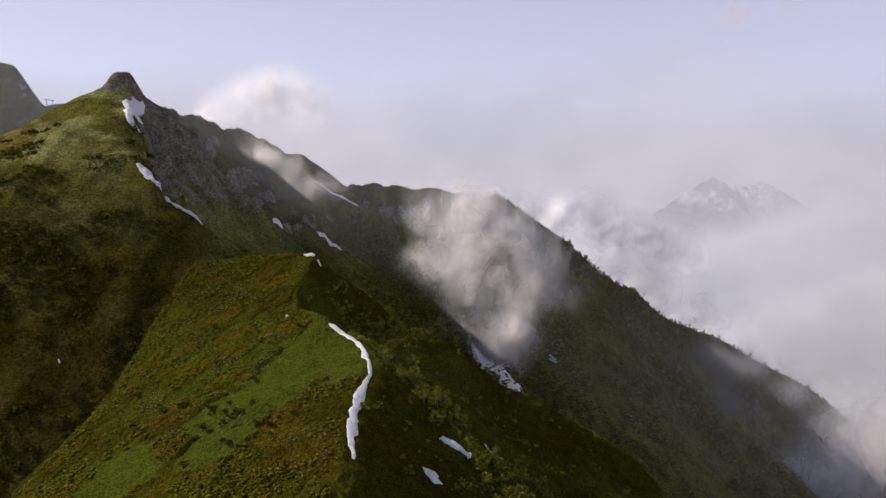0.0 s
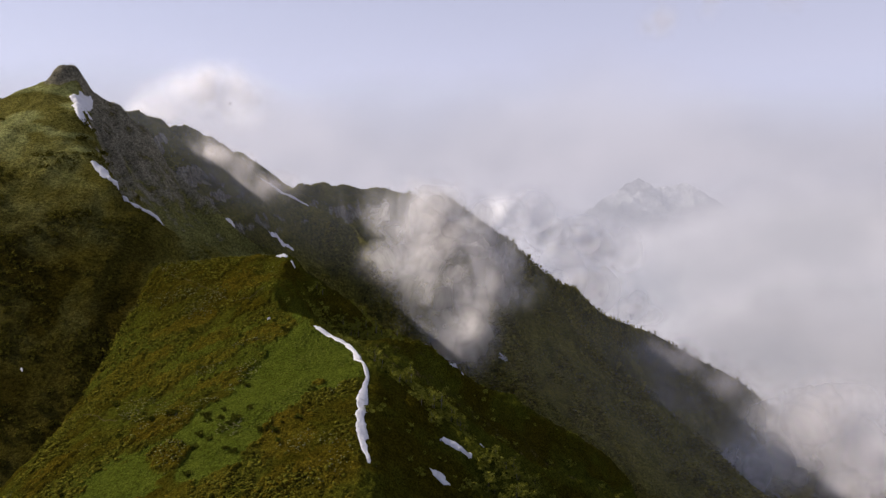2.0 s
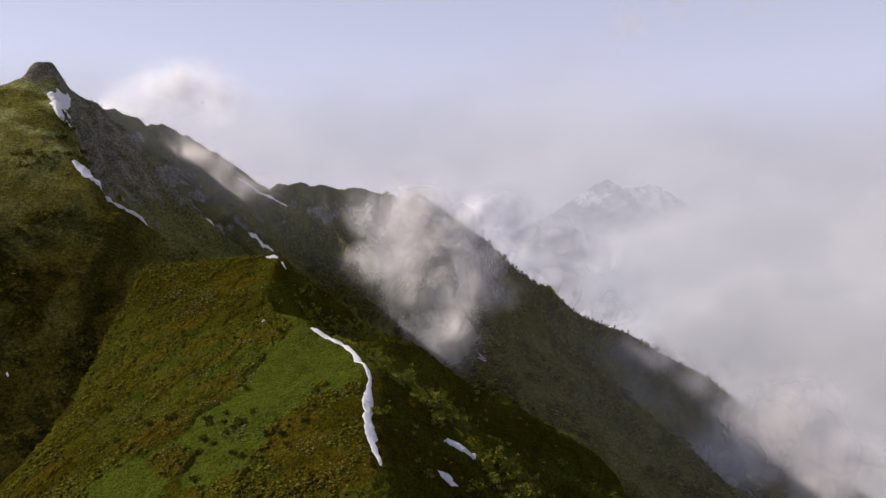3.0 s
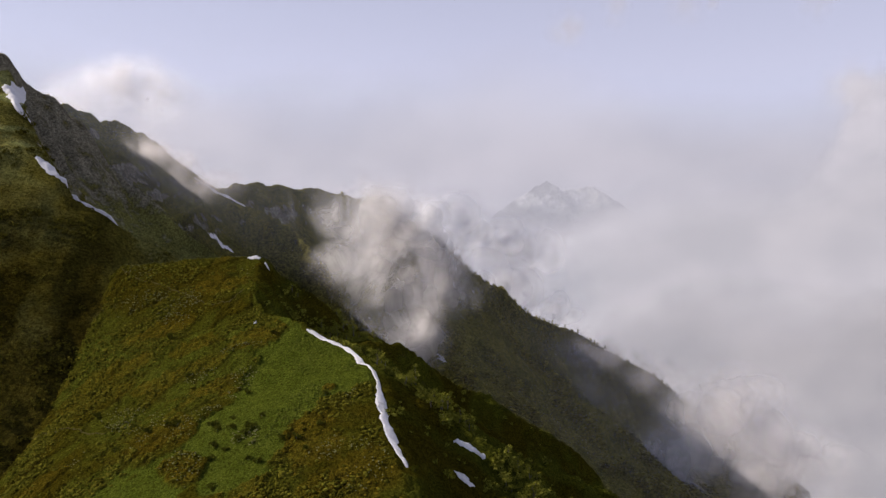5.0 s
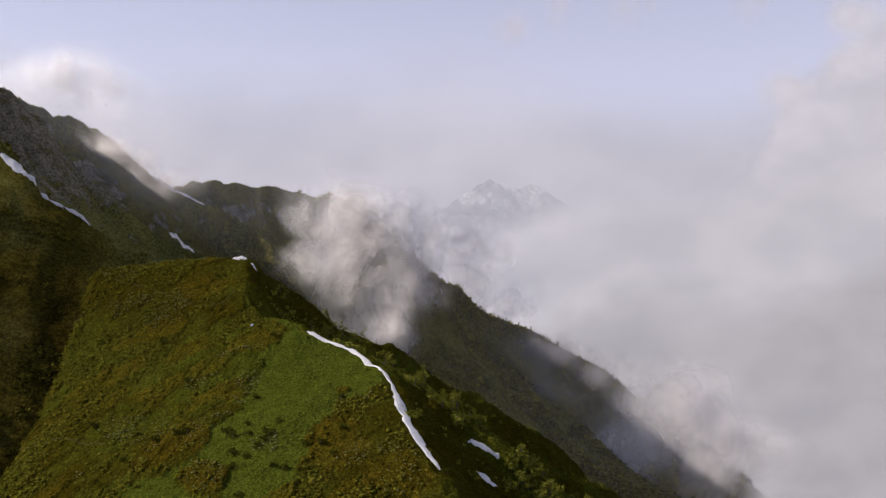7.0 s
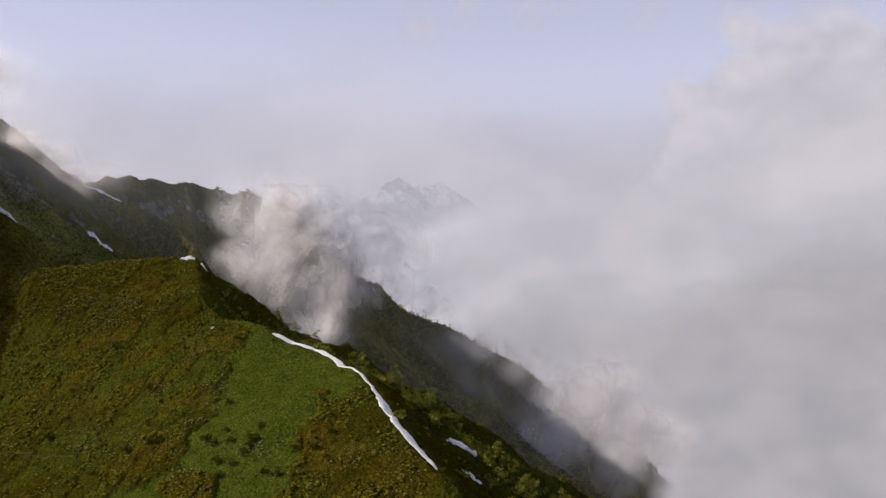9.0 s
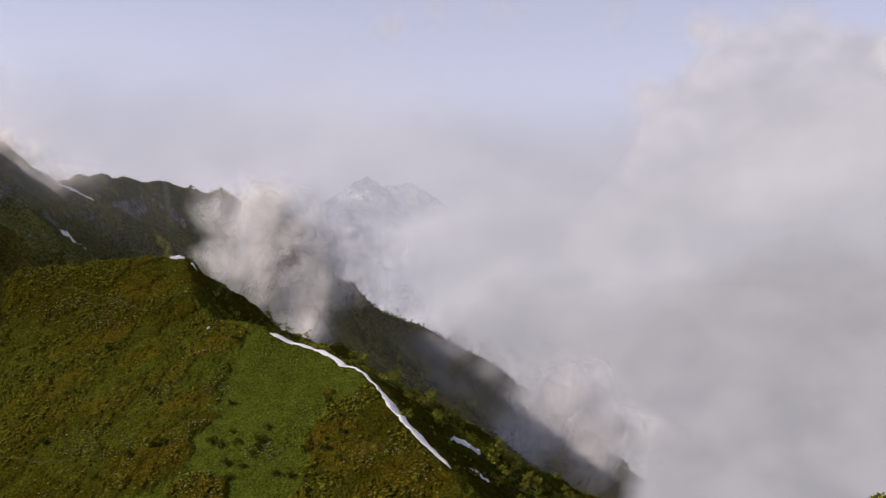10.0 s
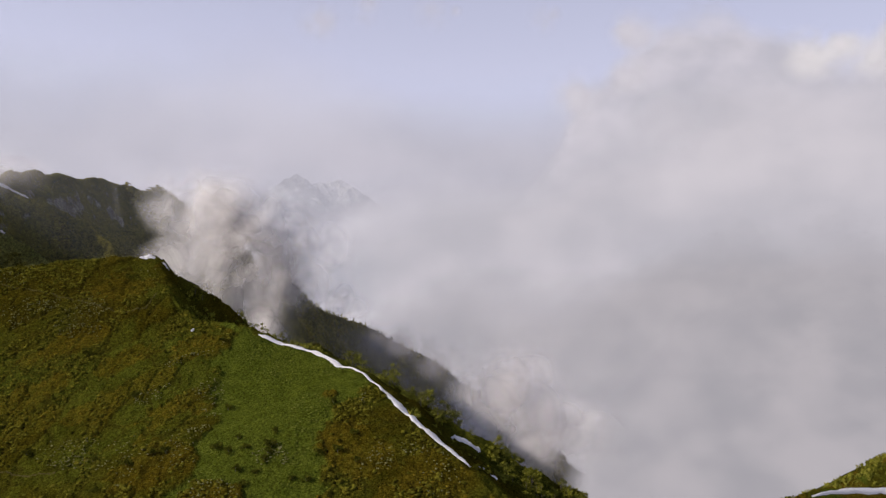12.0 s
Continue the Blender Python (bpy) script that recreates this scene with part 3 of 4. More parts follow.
snow_patch("thin streak of snow on the dark ridge", sawtooth_height, STREAK, [2.5, 5, 2.0], 0.7, 12)
snow_patch("short scrap of snow on the dark ridge", sawtooth_height, [(-121, 517.5), (-115.8, 526)], [3, 2], 0.7, 16)
snow_patch("thin line of snow under the jagged crest", sawtooth_height, [(-118, 643.5), (-104, 646.5), (-93, 648.5), (-74, 645)], [1.0, 2.2, 2.0, 1.0], 0.4, 13)
snow_patch("small snow scrap among bushes", wooded_height, [(100, 692), (104, 685), (108, 677)], [1.5, 5.0, 2.5], 1.6, 14)
snow_patch("bright strip of snow across the sunlit spur", east_height, [(11, 106.6), (18, 106.4), (26, 105.6), (36, 104.6), (50, 103.6)], [0.3, 0.6, 0.9, 1.1, 1.3], 0.15, 15)


# ---- footpaths ----
def footpath(label, points, width):
    """A trodden earth path, a hand deep in the turf at its rims, draped along a line of the plan."""
    pts = np.array(points, float)
    run = np.concatenate([[0], np.cumsum(np.hypot(*np.diff(pts, axis=0).T))])
    at = np.linspace(0, run[-1], int(run[-1] / 0.6))
    cx = np.interp(at, run, pts[:, 0]) + 0.5 * noise2(at / 5, at * 0, 501)
    cy = np.interp(at, run, pts[:, 1]) + 0.5 * noise2(at / 5, at * 0, 502)
    tx, ty = np.gradient(cx), np.gradient(cy)
    n = np.hypot(tx, ty)
    v = np.linspace(-0.5, 0.5, 5)[None, :] * width * (1 + 0.3 * noise2(at / 3, at * 0, 503))[:, None]
    x, y = cx[:, None] - (ty / n)[:, None] * v, cy[:, None] + (tx / n)[:, None] * v
    z = np.maximum(hill_height(x, y), hill_height(x, y).mean(1)[:, None]) + 0.12 - 0.25 * (np.abs(v) > 0.45 * width)
    i = np.arange(x.size).reshape(x.shape)
    q = np.stack([i[:-1, :-1], i[:-1, 1:], i[1:, 1:], i[1:, :-1]], -1).reshape(-1, 4)
    me = mesh_of("footpath", np.stack([x, y, z], -1).reshape(-1, 3), q)
    me.materials.append(trodden)
    return tagged(new("footpath", me), label, "path", kind="structure")


footpath("narrow trodden earth path across the green hillside", [(-110, 322), (-100, 312), (-90, 303), (-80, 290), (-72, 280), (-65, 280), (-60, 287)], 0.5)
footpath("faint trodden path along the hill's lower edge", [(-123, 254), (-113, 246), (-104, 236), (-96, 227)], 0.5)


# ---- plants ----
def ball(level):
    bm = bmesh.new()
    bmesh.ops.create_icosphere(bm, subdivisions=level, radius=1)
    co = np.array([v.co[:] for v in bm.verts])
    tris = np.array([[v.index for v in f.verts] for f in bm.faces])
    bm.free()
    return co, tris


def spray(leaves, seed):
    """A loose clump of leaf sprays within a ball."""
    r = np.random.default_rng(seed)
    o = r.normal(0, 1, (leaves, 3))
    o = o / np.linalg.norm(o, axis=1)[:, None] * r.uniform(0.45, 1.0, (leaves, 1))
    leaf = 1.15 / math.sqrt(leaves)
    p, q = r.normal(0, leaf, (leaves, 3)), r.normal(0, leaf, (leaves, 3))
    return np.stack([o - p, o + q, o + p, o - q], 1).reshape(-1, 3), np.arange(leaves * 4).reshape(-1, 4)


def scatter(name, label, category, x, y, height, size, squash, mat, level=1, rough=0.3, seed=0, sink=0.2, lift=None):
    """One joined growth of many uneven tufts set on the ground: kind stuff."""
    rng = np.random.default_rng(seed)
    base, tris = ball(level) if level < 9 else spray(level, seed)
    n, k = len(x), len(base)
    z = height(x, y) if lift is None else lift
    wild = base[None] * (1 + rough * rng.standard_normal((n, k, 1)))
    a = rng.uniform(0, 6.28, n)[:, None]
    sx, sy = size[:, None] * rng.uniform(0.7, 1.3, (n, 1)), size[:, None] * rng.uniform(0.7, 1.3, (n, 1))
    px, py = wild[..., 0] * sx, wild[..., 1] * sy
    co = np.stack([x[:, None] + px * np.cos(a) - py * np.sin(a), y[:, None] + px * np.sin(a) + py * np.cos(a), z[:, None] + (wild[..., 2] * squash + squash * (1 - 2 * sink)) * size[:, None]], -1)
    me = mesh_of(name, co.reshape(-1, 3), (tris[None] + (np.arange(n) * k)[:, None, None]).reshape(-1, tris.shape[1]), level < 9)
    me.materials.append(mat)
    return tagged(new(name, me), label, category, kind="stuff")


rng = np.random.default_rng(7)


def spots(n, x0, x1, y0, y1, keep):
    x, y = rng.uniform(x0, x1, n), rng.uniform(y0, y1, n)
    k = rng.uniform(0, 1, n) < keep(x, y)
    return x[k], y[k]


def left_of_brow(x, y):
    return (x < np.interp(y, BROW_Y, BROW_X) - 1) & (x > np.interp(y, LIP_Y, LIP_X) - 6) & (drift_bed(x, y) < 0.3)


def shrub_belts(x, y):
    u, v = x * 0.6 + y * 0.8, y * 0.6 - x * 0.8
    belts = smooth(-0.15, 0.35, fbm(u * 0.35, v, 9, 4, 401))
    rims = blots(x, y, HEATH, 0.5) * (1 - blots(x, y, [(px, py, a * 0.8, b * 0.8) for px, py, a, b in HEATH], 0.3))
    return left_of_brow(x, y) * (1 - meadow_part(x, y)) * np.maximum(0.06 + 0.8 * belts * (1 - blots(x, y, HEATH)), 0.35 * rims)


x, y = spots(52000, -135, -18, 120, 335, shrub_belts)
scatter("shrub_cover", "low dark-green shrubs matting the hillside", "shrubs", x, y, hill_height, 0.18 + 0.5 * rng.uniform(0, 1, len(x)) ** 2, 0.6, shrub_leaf, 1, 0.24, 1, 0.35)
x, y = spots(26000, -125, -22, 130, 330, lambda x, y: left_of_brow(x, y) * (1 - meadow_part(x, y)) * np.maximum(0.10 * blots(x, y, HEATH), 0.3 * smooth(0.3, 0.8, 0.7 * mats(x, y)[1] + fbm(x, y, 26, 3, 43)) * mats(x, y)[0]))
scatter("heath_cover", "rust-brown heath growing in patches", "heath", x, y, hill_height, rng.uniform(0.2, 0.5, len(x)), 0.5, heath_leaf, 1, 0.14, 2, 0.35)
x, y = spots(60000, -130, -20, 130, 330, lambda x, y: left_of_brow(x, y) * (0.35 + mats(x, y)[2]) * np.maximum(0.5 * blots(x, y, FLOWERS, 0.5), 0.25 * smooth(0.3, 0.7, fbm(x * 0.7 + y * 0.7, y * 0.5 - x * 0.5, 14, 3, 402)) * (1 - meadow_part(x, y))))
scatter("blossom_cover", "pale flowering tufts sprinkled in bands", "flowers", x, y, lambda x, y: hill_height(x, y) + 0.25, rng.uniform(0.10, 0.26, len(x)), 0.7, blossom, 1, 0.3, 3)
x, y = spots(9000, -70, -22, 150, 262, lambda x, y: left_of_brow(x, y) * meadow_part(x, y) * 0.5 * smooth(0.0, 0.4, fbm(x, y, 10, 3, 403)))
scatter("grass_tufts", "small green tufts on the open meadow", "grass", x, y, hill_height, rng.uniform(0.15, 0.4, len(x)), 0.5, meadow_leaf, 1, 0.25, 4)


def flank(x, y):
    d = x - np.interp(y, BROW_Y, BROW_X)
    top = np.maximum(crest(x, y, BUSH_SPUR, (0.9, 0.9, 30), (0.9, 0.9, 30)), crest(x, y, KNOLL_SPUR, (0.9, 0.9, 30), (0.9, 0.9, 30)))
    bare = (np.hypot(x - 4, (y - 201) * 0.7) > 6.5) & (np.hypot(x + 1.5, (y - 179) * 0.7) > 5) & (np.hypot(x - 15, y - 214) > 4)
    return bare * (d > 2.5) * (0.05 + 0.95 * smooth(-5.5, -2.0, top - hill_height(x, y))) * smooth(-0.4, 0.3, fbm(x, y, 14, 3, 404))


x, y = spots(17000, -60, 90, 140, 350, flank)
scatter("slope_scrub", "dense green scrub on the shaded slope", "shrubs", x, y, hill_height, 0.5 + 1.3 * rng.uniform(0, 1, len(x)) ** 2, 0.85, birch_leaf, 46, 0.05, 5)
x, y = spots(17000, -330, -90, 180, 400, lambda x, y: smooth(-0.1, 0.35, fbm(x * 0.5, y, 14, 4, 405)) * (peak_height(x, y) > hill_height(x, y)) * 0.6 * ((np.abs(y - 362) > 7) | (x < -160)))
scatter("mountain_scrub", "dark shrubs scattered over the mountain slope", "shrubs", x, y, peak_height, 0.5 + 1.8 * rng.uniform(0, 1, len(x)) ** 3, 0.8, thicket_leaf, 34, 0.06, 6, 0.3)
x, y = spots(16000, -80, 230, 350, 520, lambda x, y: smooth(-0.2, 0.3, fbm(x, y, 26, 3, 406)) * smooth(6, 0, peak_height(x, y) * 0 + np.abs(y - np.interp(x, (-48, -7, 55, 165), (400, 415, 418, 420))) * 0.25))
scatter("spur_wood", "birch scrub along the lower rocky spur", "shrubs", x, y, peak_height, rng.uniform(0.9, 2.2, len(x)), 0.9, birch_leaf, 36, 0.05, 7)
x, y = spots(9000, -60, 240, 470, 640, lambda x, y: smooth(0.0, 0.4, fbm(x, y, 30, 3, 407)))
scatter("far_wood", "dark birch wood on the far mountainside", "trees", x, y, lambda x, y: np.maximum(sawtooth_height(x, y), wooded_height(x, y)), rng.uniform(1.0, 2.6, len(x)), 0.9, wood_leaf, 16, 0.05, 8)
t = rng.uniform(0, 1, 2600)
cx, cy = np.interp(t, np.linspace(0, 1, len(WOODED)), [p[0] for p in WOODED]), np.interp(t, np.linspace(0, 1, len(WOODED)), [p[1] for p in WOODED])
x, y = cx + rng.normal(0, 6, len(t)), cy + rng.normal(-10, 18, len(t))
k = x > 150
x, y = x[k], y[k]
scatter("crest_wood", "trees along the falling crest of the ridge", "trees", x, y, wooded_height, rng.uniform(1.2, 2.6, len(x)), 1.3, wood_leaf, 14, 0.05, 9)
x, y = spots(14000, 20, 520, 600, 900, lambda x, y: smooth(-0.1, 0.4, fbm(x, y, 40, 3, 409)) * 0.9)
scatter("ridge_wood", "dark woodland covering the long ridge", "trees", x, y, wooded_height, rng.uniform(1.4, 3.2, len(x)), 1.0, wood_leaf, 12, 0.05, 11)
x, y = spots(6000, 90, 260, 120, 200, lambda x, y: smooth(-0.3, 0.3, fbm(x, y, 9, 3, 408)) * 0.8)
scatter("spur_scrub", "fresh green scrub on the sunlit spur", "shrubs", x, y, bushy_height, rng.uniform(0.4, 1.5, len(x)), 0.8, birch_leaf, 16, 0.05, 10)


def part(name, co, faces, mat, parent, label=""):
    me = mesh_of(name, np.asarray(co), np.asarray(faces), False)
    me.materials.append(mat)
    ob = new(name, me)
    ob.parent = parent
    return tagged(ob, label) if label else ob


def tube(points, radii, sides=6):
    co, quads = [], []
    for n, (p, r) in enumerate(zip(points, radii)):
        for k in range(sides):
            a = 2 * math.pi * k / sides
            co.append((p[0] + r * math.cos(a), p[1] + r * math.sin(a), p[2]))
            if n:
                b = (n - 1) * sides
                quads.append((b + k, b + (k + 1) % sides, b + sides + (k + 1) % sides, b + sides + k))
    return co, quads


def tree(name, label, category, height, spread, leaves, seed, group, leaf):
    """A mountain birch: bent tapered trunk with limbs, and a loose crown of leaf sprays in uneven clumps."""
    r = np.random.default_rng(seed)
    root = tagged(new(name), label, category, group)
    lean = r.uniform(-0.15, 0.15, 2)
    levels = np.linspace(0, 0.85, 6)
    spine = [(lean[0] * t * t * height, lean[1] * t * t * height, t * height - 0.3 * (t == 0)) for t in levels]
    co, quads = tube(spine, 0.028 * height * (1.05 - levels))
    clumps = [(*spine[-1], spread * 0.45)]
    for n in range(6):
        b = spine[1 + n % 4]
        a, up = r.uniform(0, 6.28), r.uniform(0.15, 0.4) * height
        tip = (b[0] + math.cos(a) * spread * 0.6, b[1] + math.sin(a) * spread * 0.6, b[2] + up)
        c2, q2 = tube([b, [(p + q) / 2 + 0.03 * height for p, q in zip(b, tip)], tip], np.array((0.012, 0.008, 0.003)) * height, 5)
        quads += [tuple(v + len(co) for v in q) for q in q2]
        co += c2
        clumps.append((*tip, spread * r.uniform(0.3, 0.5)))
    part("trunk", co, quads, bark, root)
    leaf_co, leaf_q = [], []
    for n in range(leaves):
        cx, cy, cz, cr = clumps[r.integers(len(clumps))]
        v = r.normal(0, 1, 3)
        v = v / np.linalg.norm(v) * cr * r.uniform(0.4, 1.05)
        o = np.array((cx, cy, cz)) + v * (1, 1, 0.8)
        p, q = r.normal(0, 1, 3), r.normal(0, 1, 3)
        p, q = p / np.linalg.norm(p) * spread * 0.11, q / np.linalg.norm(q) * spread * 0.09
        leaf_q.append([len(leaf_co) + k for k in range(4)])
        leaf_co += [o - p, o + q, o + p, o - q]
    part("crown", leaf_co, leaf_q, leaf, root)
    return root


def place(kinds, x, y, height):
    for n, (px, py) in enumerate(zip(x, y)):
        k = kinds[n % len(kinds)]
        m = pose(px, py, float(height(np.array([px]), np.array([py]))[0]) - 0.1, 0, 0, rng.uniform(0, 360)) @ Matrix.Scale(rng.uniform(0.7, 1.25), 4)
        if n < len(kinds):
            k.matrix_world = m
        else:
            copy_thing(k, m).scale = m.to_scale()


birches = [tree("tree", "small yellow-green mountain birch on the steep slope", "tree", h, s, 260, 20 + n, "birches on the slope", birch_leaf) for n, (h, s) in enumerate(((4.2, 1.9), (5.2, 2.1), (3.4, 1.8), (4.6, 2.4)))]
x, y = spots(3000, -40, 75, 160, 330, lambda x, y: flank(x, y) ** 2 * 0.35)
x, y = np.concatenate([(-42.5, -40.2, 6.0, -18.6), x[:186]]), np.concatenate([(309, 308.2, 303, 227.5), y[:186]])
place(birches, x, y, hill_height)
bushes = [tree("bush", "round dark-green bush standing on the meadow", "bush", h, s, 420, 40 + n, "bushes on the meadow", bush_leaf) for n, (h, s) in enumerate(((1.3, 1.3), (1.1, 1.5), (1.5, 1.4)))]
BUSH_SPOTS = ((-18.4, 165.4), (-65, 203.7), (-63.4, 199.5), (-60, 203.6), (-59.8, 198.5), (-52.3, 199.4), (-64, 192.5), (-63.8, 187.4), (-76.6, 213), (-74.5, 211), (-82.6, 214), (-58, 191), (-56.5, 193), (-55, 195.5), (-53, 179.5), (-55, 182), (-49.5, 251), (-36, 203), (-57, 221), (-47, 186), (-88, 225), (-101, 240), (-75, 243), (-90, 210), (-63, 176), (-60.5, 189), (-42, 178), (-44, 183), (-38, 187), (-93, 257), (-84, 268))
place(bushes, [p[0] for p in BUSH_SPOTS], [p[1] for p in BUSH_SPOTS], hill_height)


def lift_pylon():
    root = tagged(new("lift_pylon"), "small grey chairlift pylon on the far saddle", "pylon", "chairlift pylons")
    for name, (w, d, z0, z1) in (("mast", (0.5, 0.5, -1.0, 5.0)), ("crossarm", (5.0, 0.6, 4.5, 5.2)), ("sheave_beam", (0.5, 2.4, 3.9, 4.5))):
        co = [(sx * w / 2 * (1.0 if z == z1 or name != "mast" else 1.6), sy * d / 2, z) for z in (z0, z1) for sx, sy in ((-1, -1), (1, -1), (1, 1), (-1, 1))]
        part(name, co, [(0, 3, 2, 1), (4, 5, 6, 7), (0, 1, 5, 4), (1, 2, 6, 5), (2, 3, 7, 6), (3, 0, 4, 7)], painted_steel, root)
    return root


pylon = lift_pylon()
pylon.matrix_world = pose(-470, 880, float(corner_height(np.array([-470.0]), np.array([880.0]))[0]), 0, 0, 20)
copy_thing(pylon, pose(-478, 882, float(corner_height(np.array([-478.0]), np.array([882.0]))[0]), 0, 0, 20))

# ---- far haze and clouds ----
def far_haze(name, label, radius, tops, width, density, glow, seed, patch, rough=0.5, detail=5):
    """A bank of mist kilometres away, bent round the valley. tops: its height by compass angle; it thins out over the
    width. Its brightness is emitted, not taken from the sun.
    """
    az = np.linspace(-75, 110, 120)
    z = np.linspace(-700, max(t for _, t in tops) + width * 1.5, 14)
    a, h = np.meshgrid(np.radians(az), z)
    level = h - np.interp(np.degrees(a), [t[0] for t in tops], [t[1] for t in tops])
    i = np.arange(a.size).reshape(a.shape)
    q = np.stack([i[:-1, :-1], i[:-1, 1:], i[1:, 1:], i[1:, :-1]], -1).reshape(-1, 4)
    me = mesh_of(name, np.stack([radius * np.sin(a), radius * np.cos(a), h], -1).reshape(-1, 3), q)
    me.attributes.new("level", "FLOAT", "POINT").data.foreach_set("value", level.astype(np.float32).ravel())
    m, nodes, links, bsdf = material(name + "_matter")
    nodes.remove(bsdf)
    co = nodes.new("ShaderNodeTexCoord").outputs["Object"]
    place = add(nodes, "ShaderNodeMapping")
    place.inputs["Location"].default_value = (seed, 2 * seed, 3 * seed)
    place.inputs["Scale"].default_value = (1 / patch, 1 / patch, 1.4 / patch)
    links.new(co, place.inputs["Vector"])
    n = noise_node(nodes, links, 1.0, detail, rough, place.outputs[0])
    up = attribute(nodes, "level")
    up = math_node(nodes, links, "ADD", up, math_node(nodes, links, "MULTIPLY", math_node(nodes, links, "SUBTRACT", n, 0.5), width * 2.5))
    alpha = math_node(nodes, links, "MULTIPLY", ramp(nodes, links, up, width * 0.5, -width * 0.5), density)
    soft = noise_node(nodes, links, 2.3, 3, 0.5, place.outputs[0])
    tone = blend(nodes, links, ramp(nodes, links, soft, 0.3, 0.7), tuple(v * c for v, c in zip(glow, (0.88, 0.90, 0.92))), tuple(v * 1.09 for v in glow))
    shine, clear, mix = nodes.new("ShaderNodeEmission"), nodes.new("ShaderNodeBsdfTransparent"), nodes.new("ShaderNodeMixShader")
    links.new(tone, shine.inputs["Color"])
    links.new(alpha, mix.inputs[0])
    links.new(clear.outputs[0], mix.inputs[1])
    links.new(shine.outputs[0], mix.inputs[2])
    links.new(mix.outputs[0], nodes["Material Output"].inputs["Surface"])
    me.materials.append(m)
    return tagged(new(name, me), label, "haze", kind="structure")


far_haze("backdrop", "pale lavender haze closing the far horizon", 4650, [(-75, 800), (0, 800), (60, 850)], 600, 1.0, (0.505, 0.50, 0.575), 1, 2500, 0.4, 3)
far_haze("backdrop_veil", "thin far haze before the distant mountain", 3450, [(-75, 750), (110, 750)], 500, 0.74, (0.515, 0.512, 0.583), 6, 1600, 0.4, 3)
far_haze("backdrop_mist", "pale mist drifting before the distant mountain", 3400, [(-75, 300), (4, 300), (10, 310), (15.5, 360), (17.5, 330), (19, 260), (21.5, 260), (24, 360), (27, 430), (32, 440), (110, 440)], 200, 0.97, (0.535, 0.530, 0.595), 4, 900, 0.45, 4)
far_haze("backdrop_cumulus", "tall white cumulus tower far behind the mist", 3000, [(-75, -900), (5, -600), (37, 300), (40.5, 640), (41.8, 840), (44, 900), (46, 1060), (52, 1160), (57, 980), (60, 860), (64, 980), (75, 1000), (110, 900)], 170, 0.95, (0.535, 0.528, 0.588), 9, 520, 0.52, 6)
far_haze("backdrop_bank", "grey mist filling the wide valley", 2600, [(-75, -900), (8, -500), (14, 120), (20, 300), (26, 420), (34, 480), (40, 520), (46, 680), (52, 760), (60, 700), (75, 760), (110, 760)], 460, 1.0, (0.535, 0.525, 0.572), 12, 1100, 0.5, 5)
far_haze("backdrop_mouth", "grey mist closing the valley's mouth", 960, [(-75, -900), (28, -900), (33, -330), (38, 10), (45, 150), (60, 210), (110, 210)], 170, 1.0, (0.405, 0.395, 0.425), 18, 260, 0.5, 5)
far_haze("backdrop_floor", "dense grey mist over the valley floor", 1500, [(-75, -900), (12, -700), (18, -150), (24, 40), (34, 110), (45, 200), (60, 240), (110, 240)], 200, 1.0, (0.405, 0.395, 0.425), 15, 420, 0.5, 5)
PATH_MIDDLE = Vector((-55, 18, 300))


def cloud(name, label, lobes, layers, density, size, low=0.42, high=0.62, seed=0, stretch=(1, 1, 1), soft=0.35, relief=0.0, detail=6, glow=None, colour=(0.52, 0.515, 0.55), slant=0.0):
    """A cloud built of curved translucent layers, one behind the other. lobes: (x, y, z, radius across, in depth, in height)."""
    k = 11
    u, v = np.meshgrid(np.linspace(-1, 1, k), np.linspace(-1, 1, k))
    u, v = u * np.sqrt(1 - v * v / 2), v * np.sqrt(1 - u * u / 2)
    i = np.arange(k * k).reshape(k, k)
    q = np.stack([i[:-1, :-1], i[:-1, 1:], i[1:, 1:], i[1:, :-1]], -1).reshape(-1, 4)
    co, quads, local = [], [], []
    middle = np.array(lobes[0][:3])
    for j, (x, y, z, across, deep, high_up) in enumerate(lobes):
        az = math.atan2(x - PATH_MIDDLE.x, y - PATH_MIDDLE.y)
        side, ahead = np.array((math.cos(az), -math.sin(az), 0)), np.array((math.sin(az), math.cos(az), 0))
        for n in range(layers):
            w = (n + 0.5) / layers * 2 - 1 if layers > 1 else 0.0
            ww = w * 0.92 + 0.5 / max(layers, 3) * noise2(u * 1.7 + 9 * n, v * 1.7 + 5 * j, seed + n) - 0.12 * (u * u + v * v) + 0.1
            p = np.array((x, y, z)) - middle + (u * across)[..., None] * side + (ww * deep)[..., None] * ahead + (v * high_up)[..., None] * np.array((0, 0, 1))
            co.append(p.reshape(-1, 3))
            local.append(np.stack([u, ww, v], -1).reshape(-1, 3))
            quads.append(q + (len(co) - 1) * k * k)
    me = mesh_of(name, np.concatenate(co), np.concatenate(quads))
    me.attributes.new("lobe", "FLOAT_VECTOR", "POINT").data.foreach_set("vector", np.concatenate(local).astype(np.float32).ravel())
    me.materials.append(cloud_material(name + "_matter", size, density, low, high, seed, stretch, colour, soft=soft, relief=relief, detail=detail, glow=glow, slant=slant))
    ob = new(name, me)
    ob.location = middle
    return tagged(ob, label, "cloud", kind="stuff")


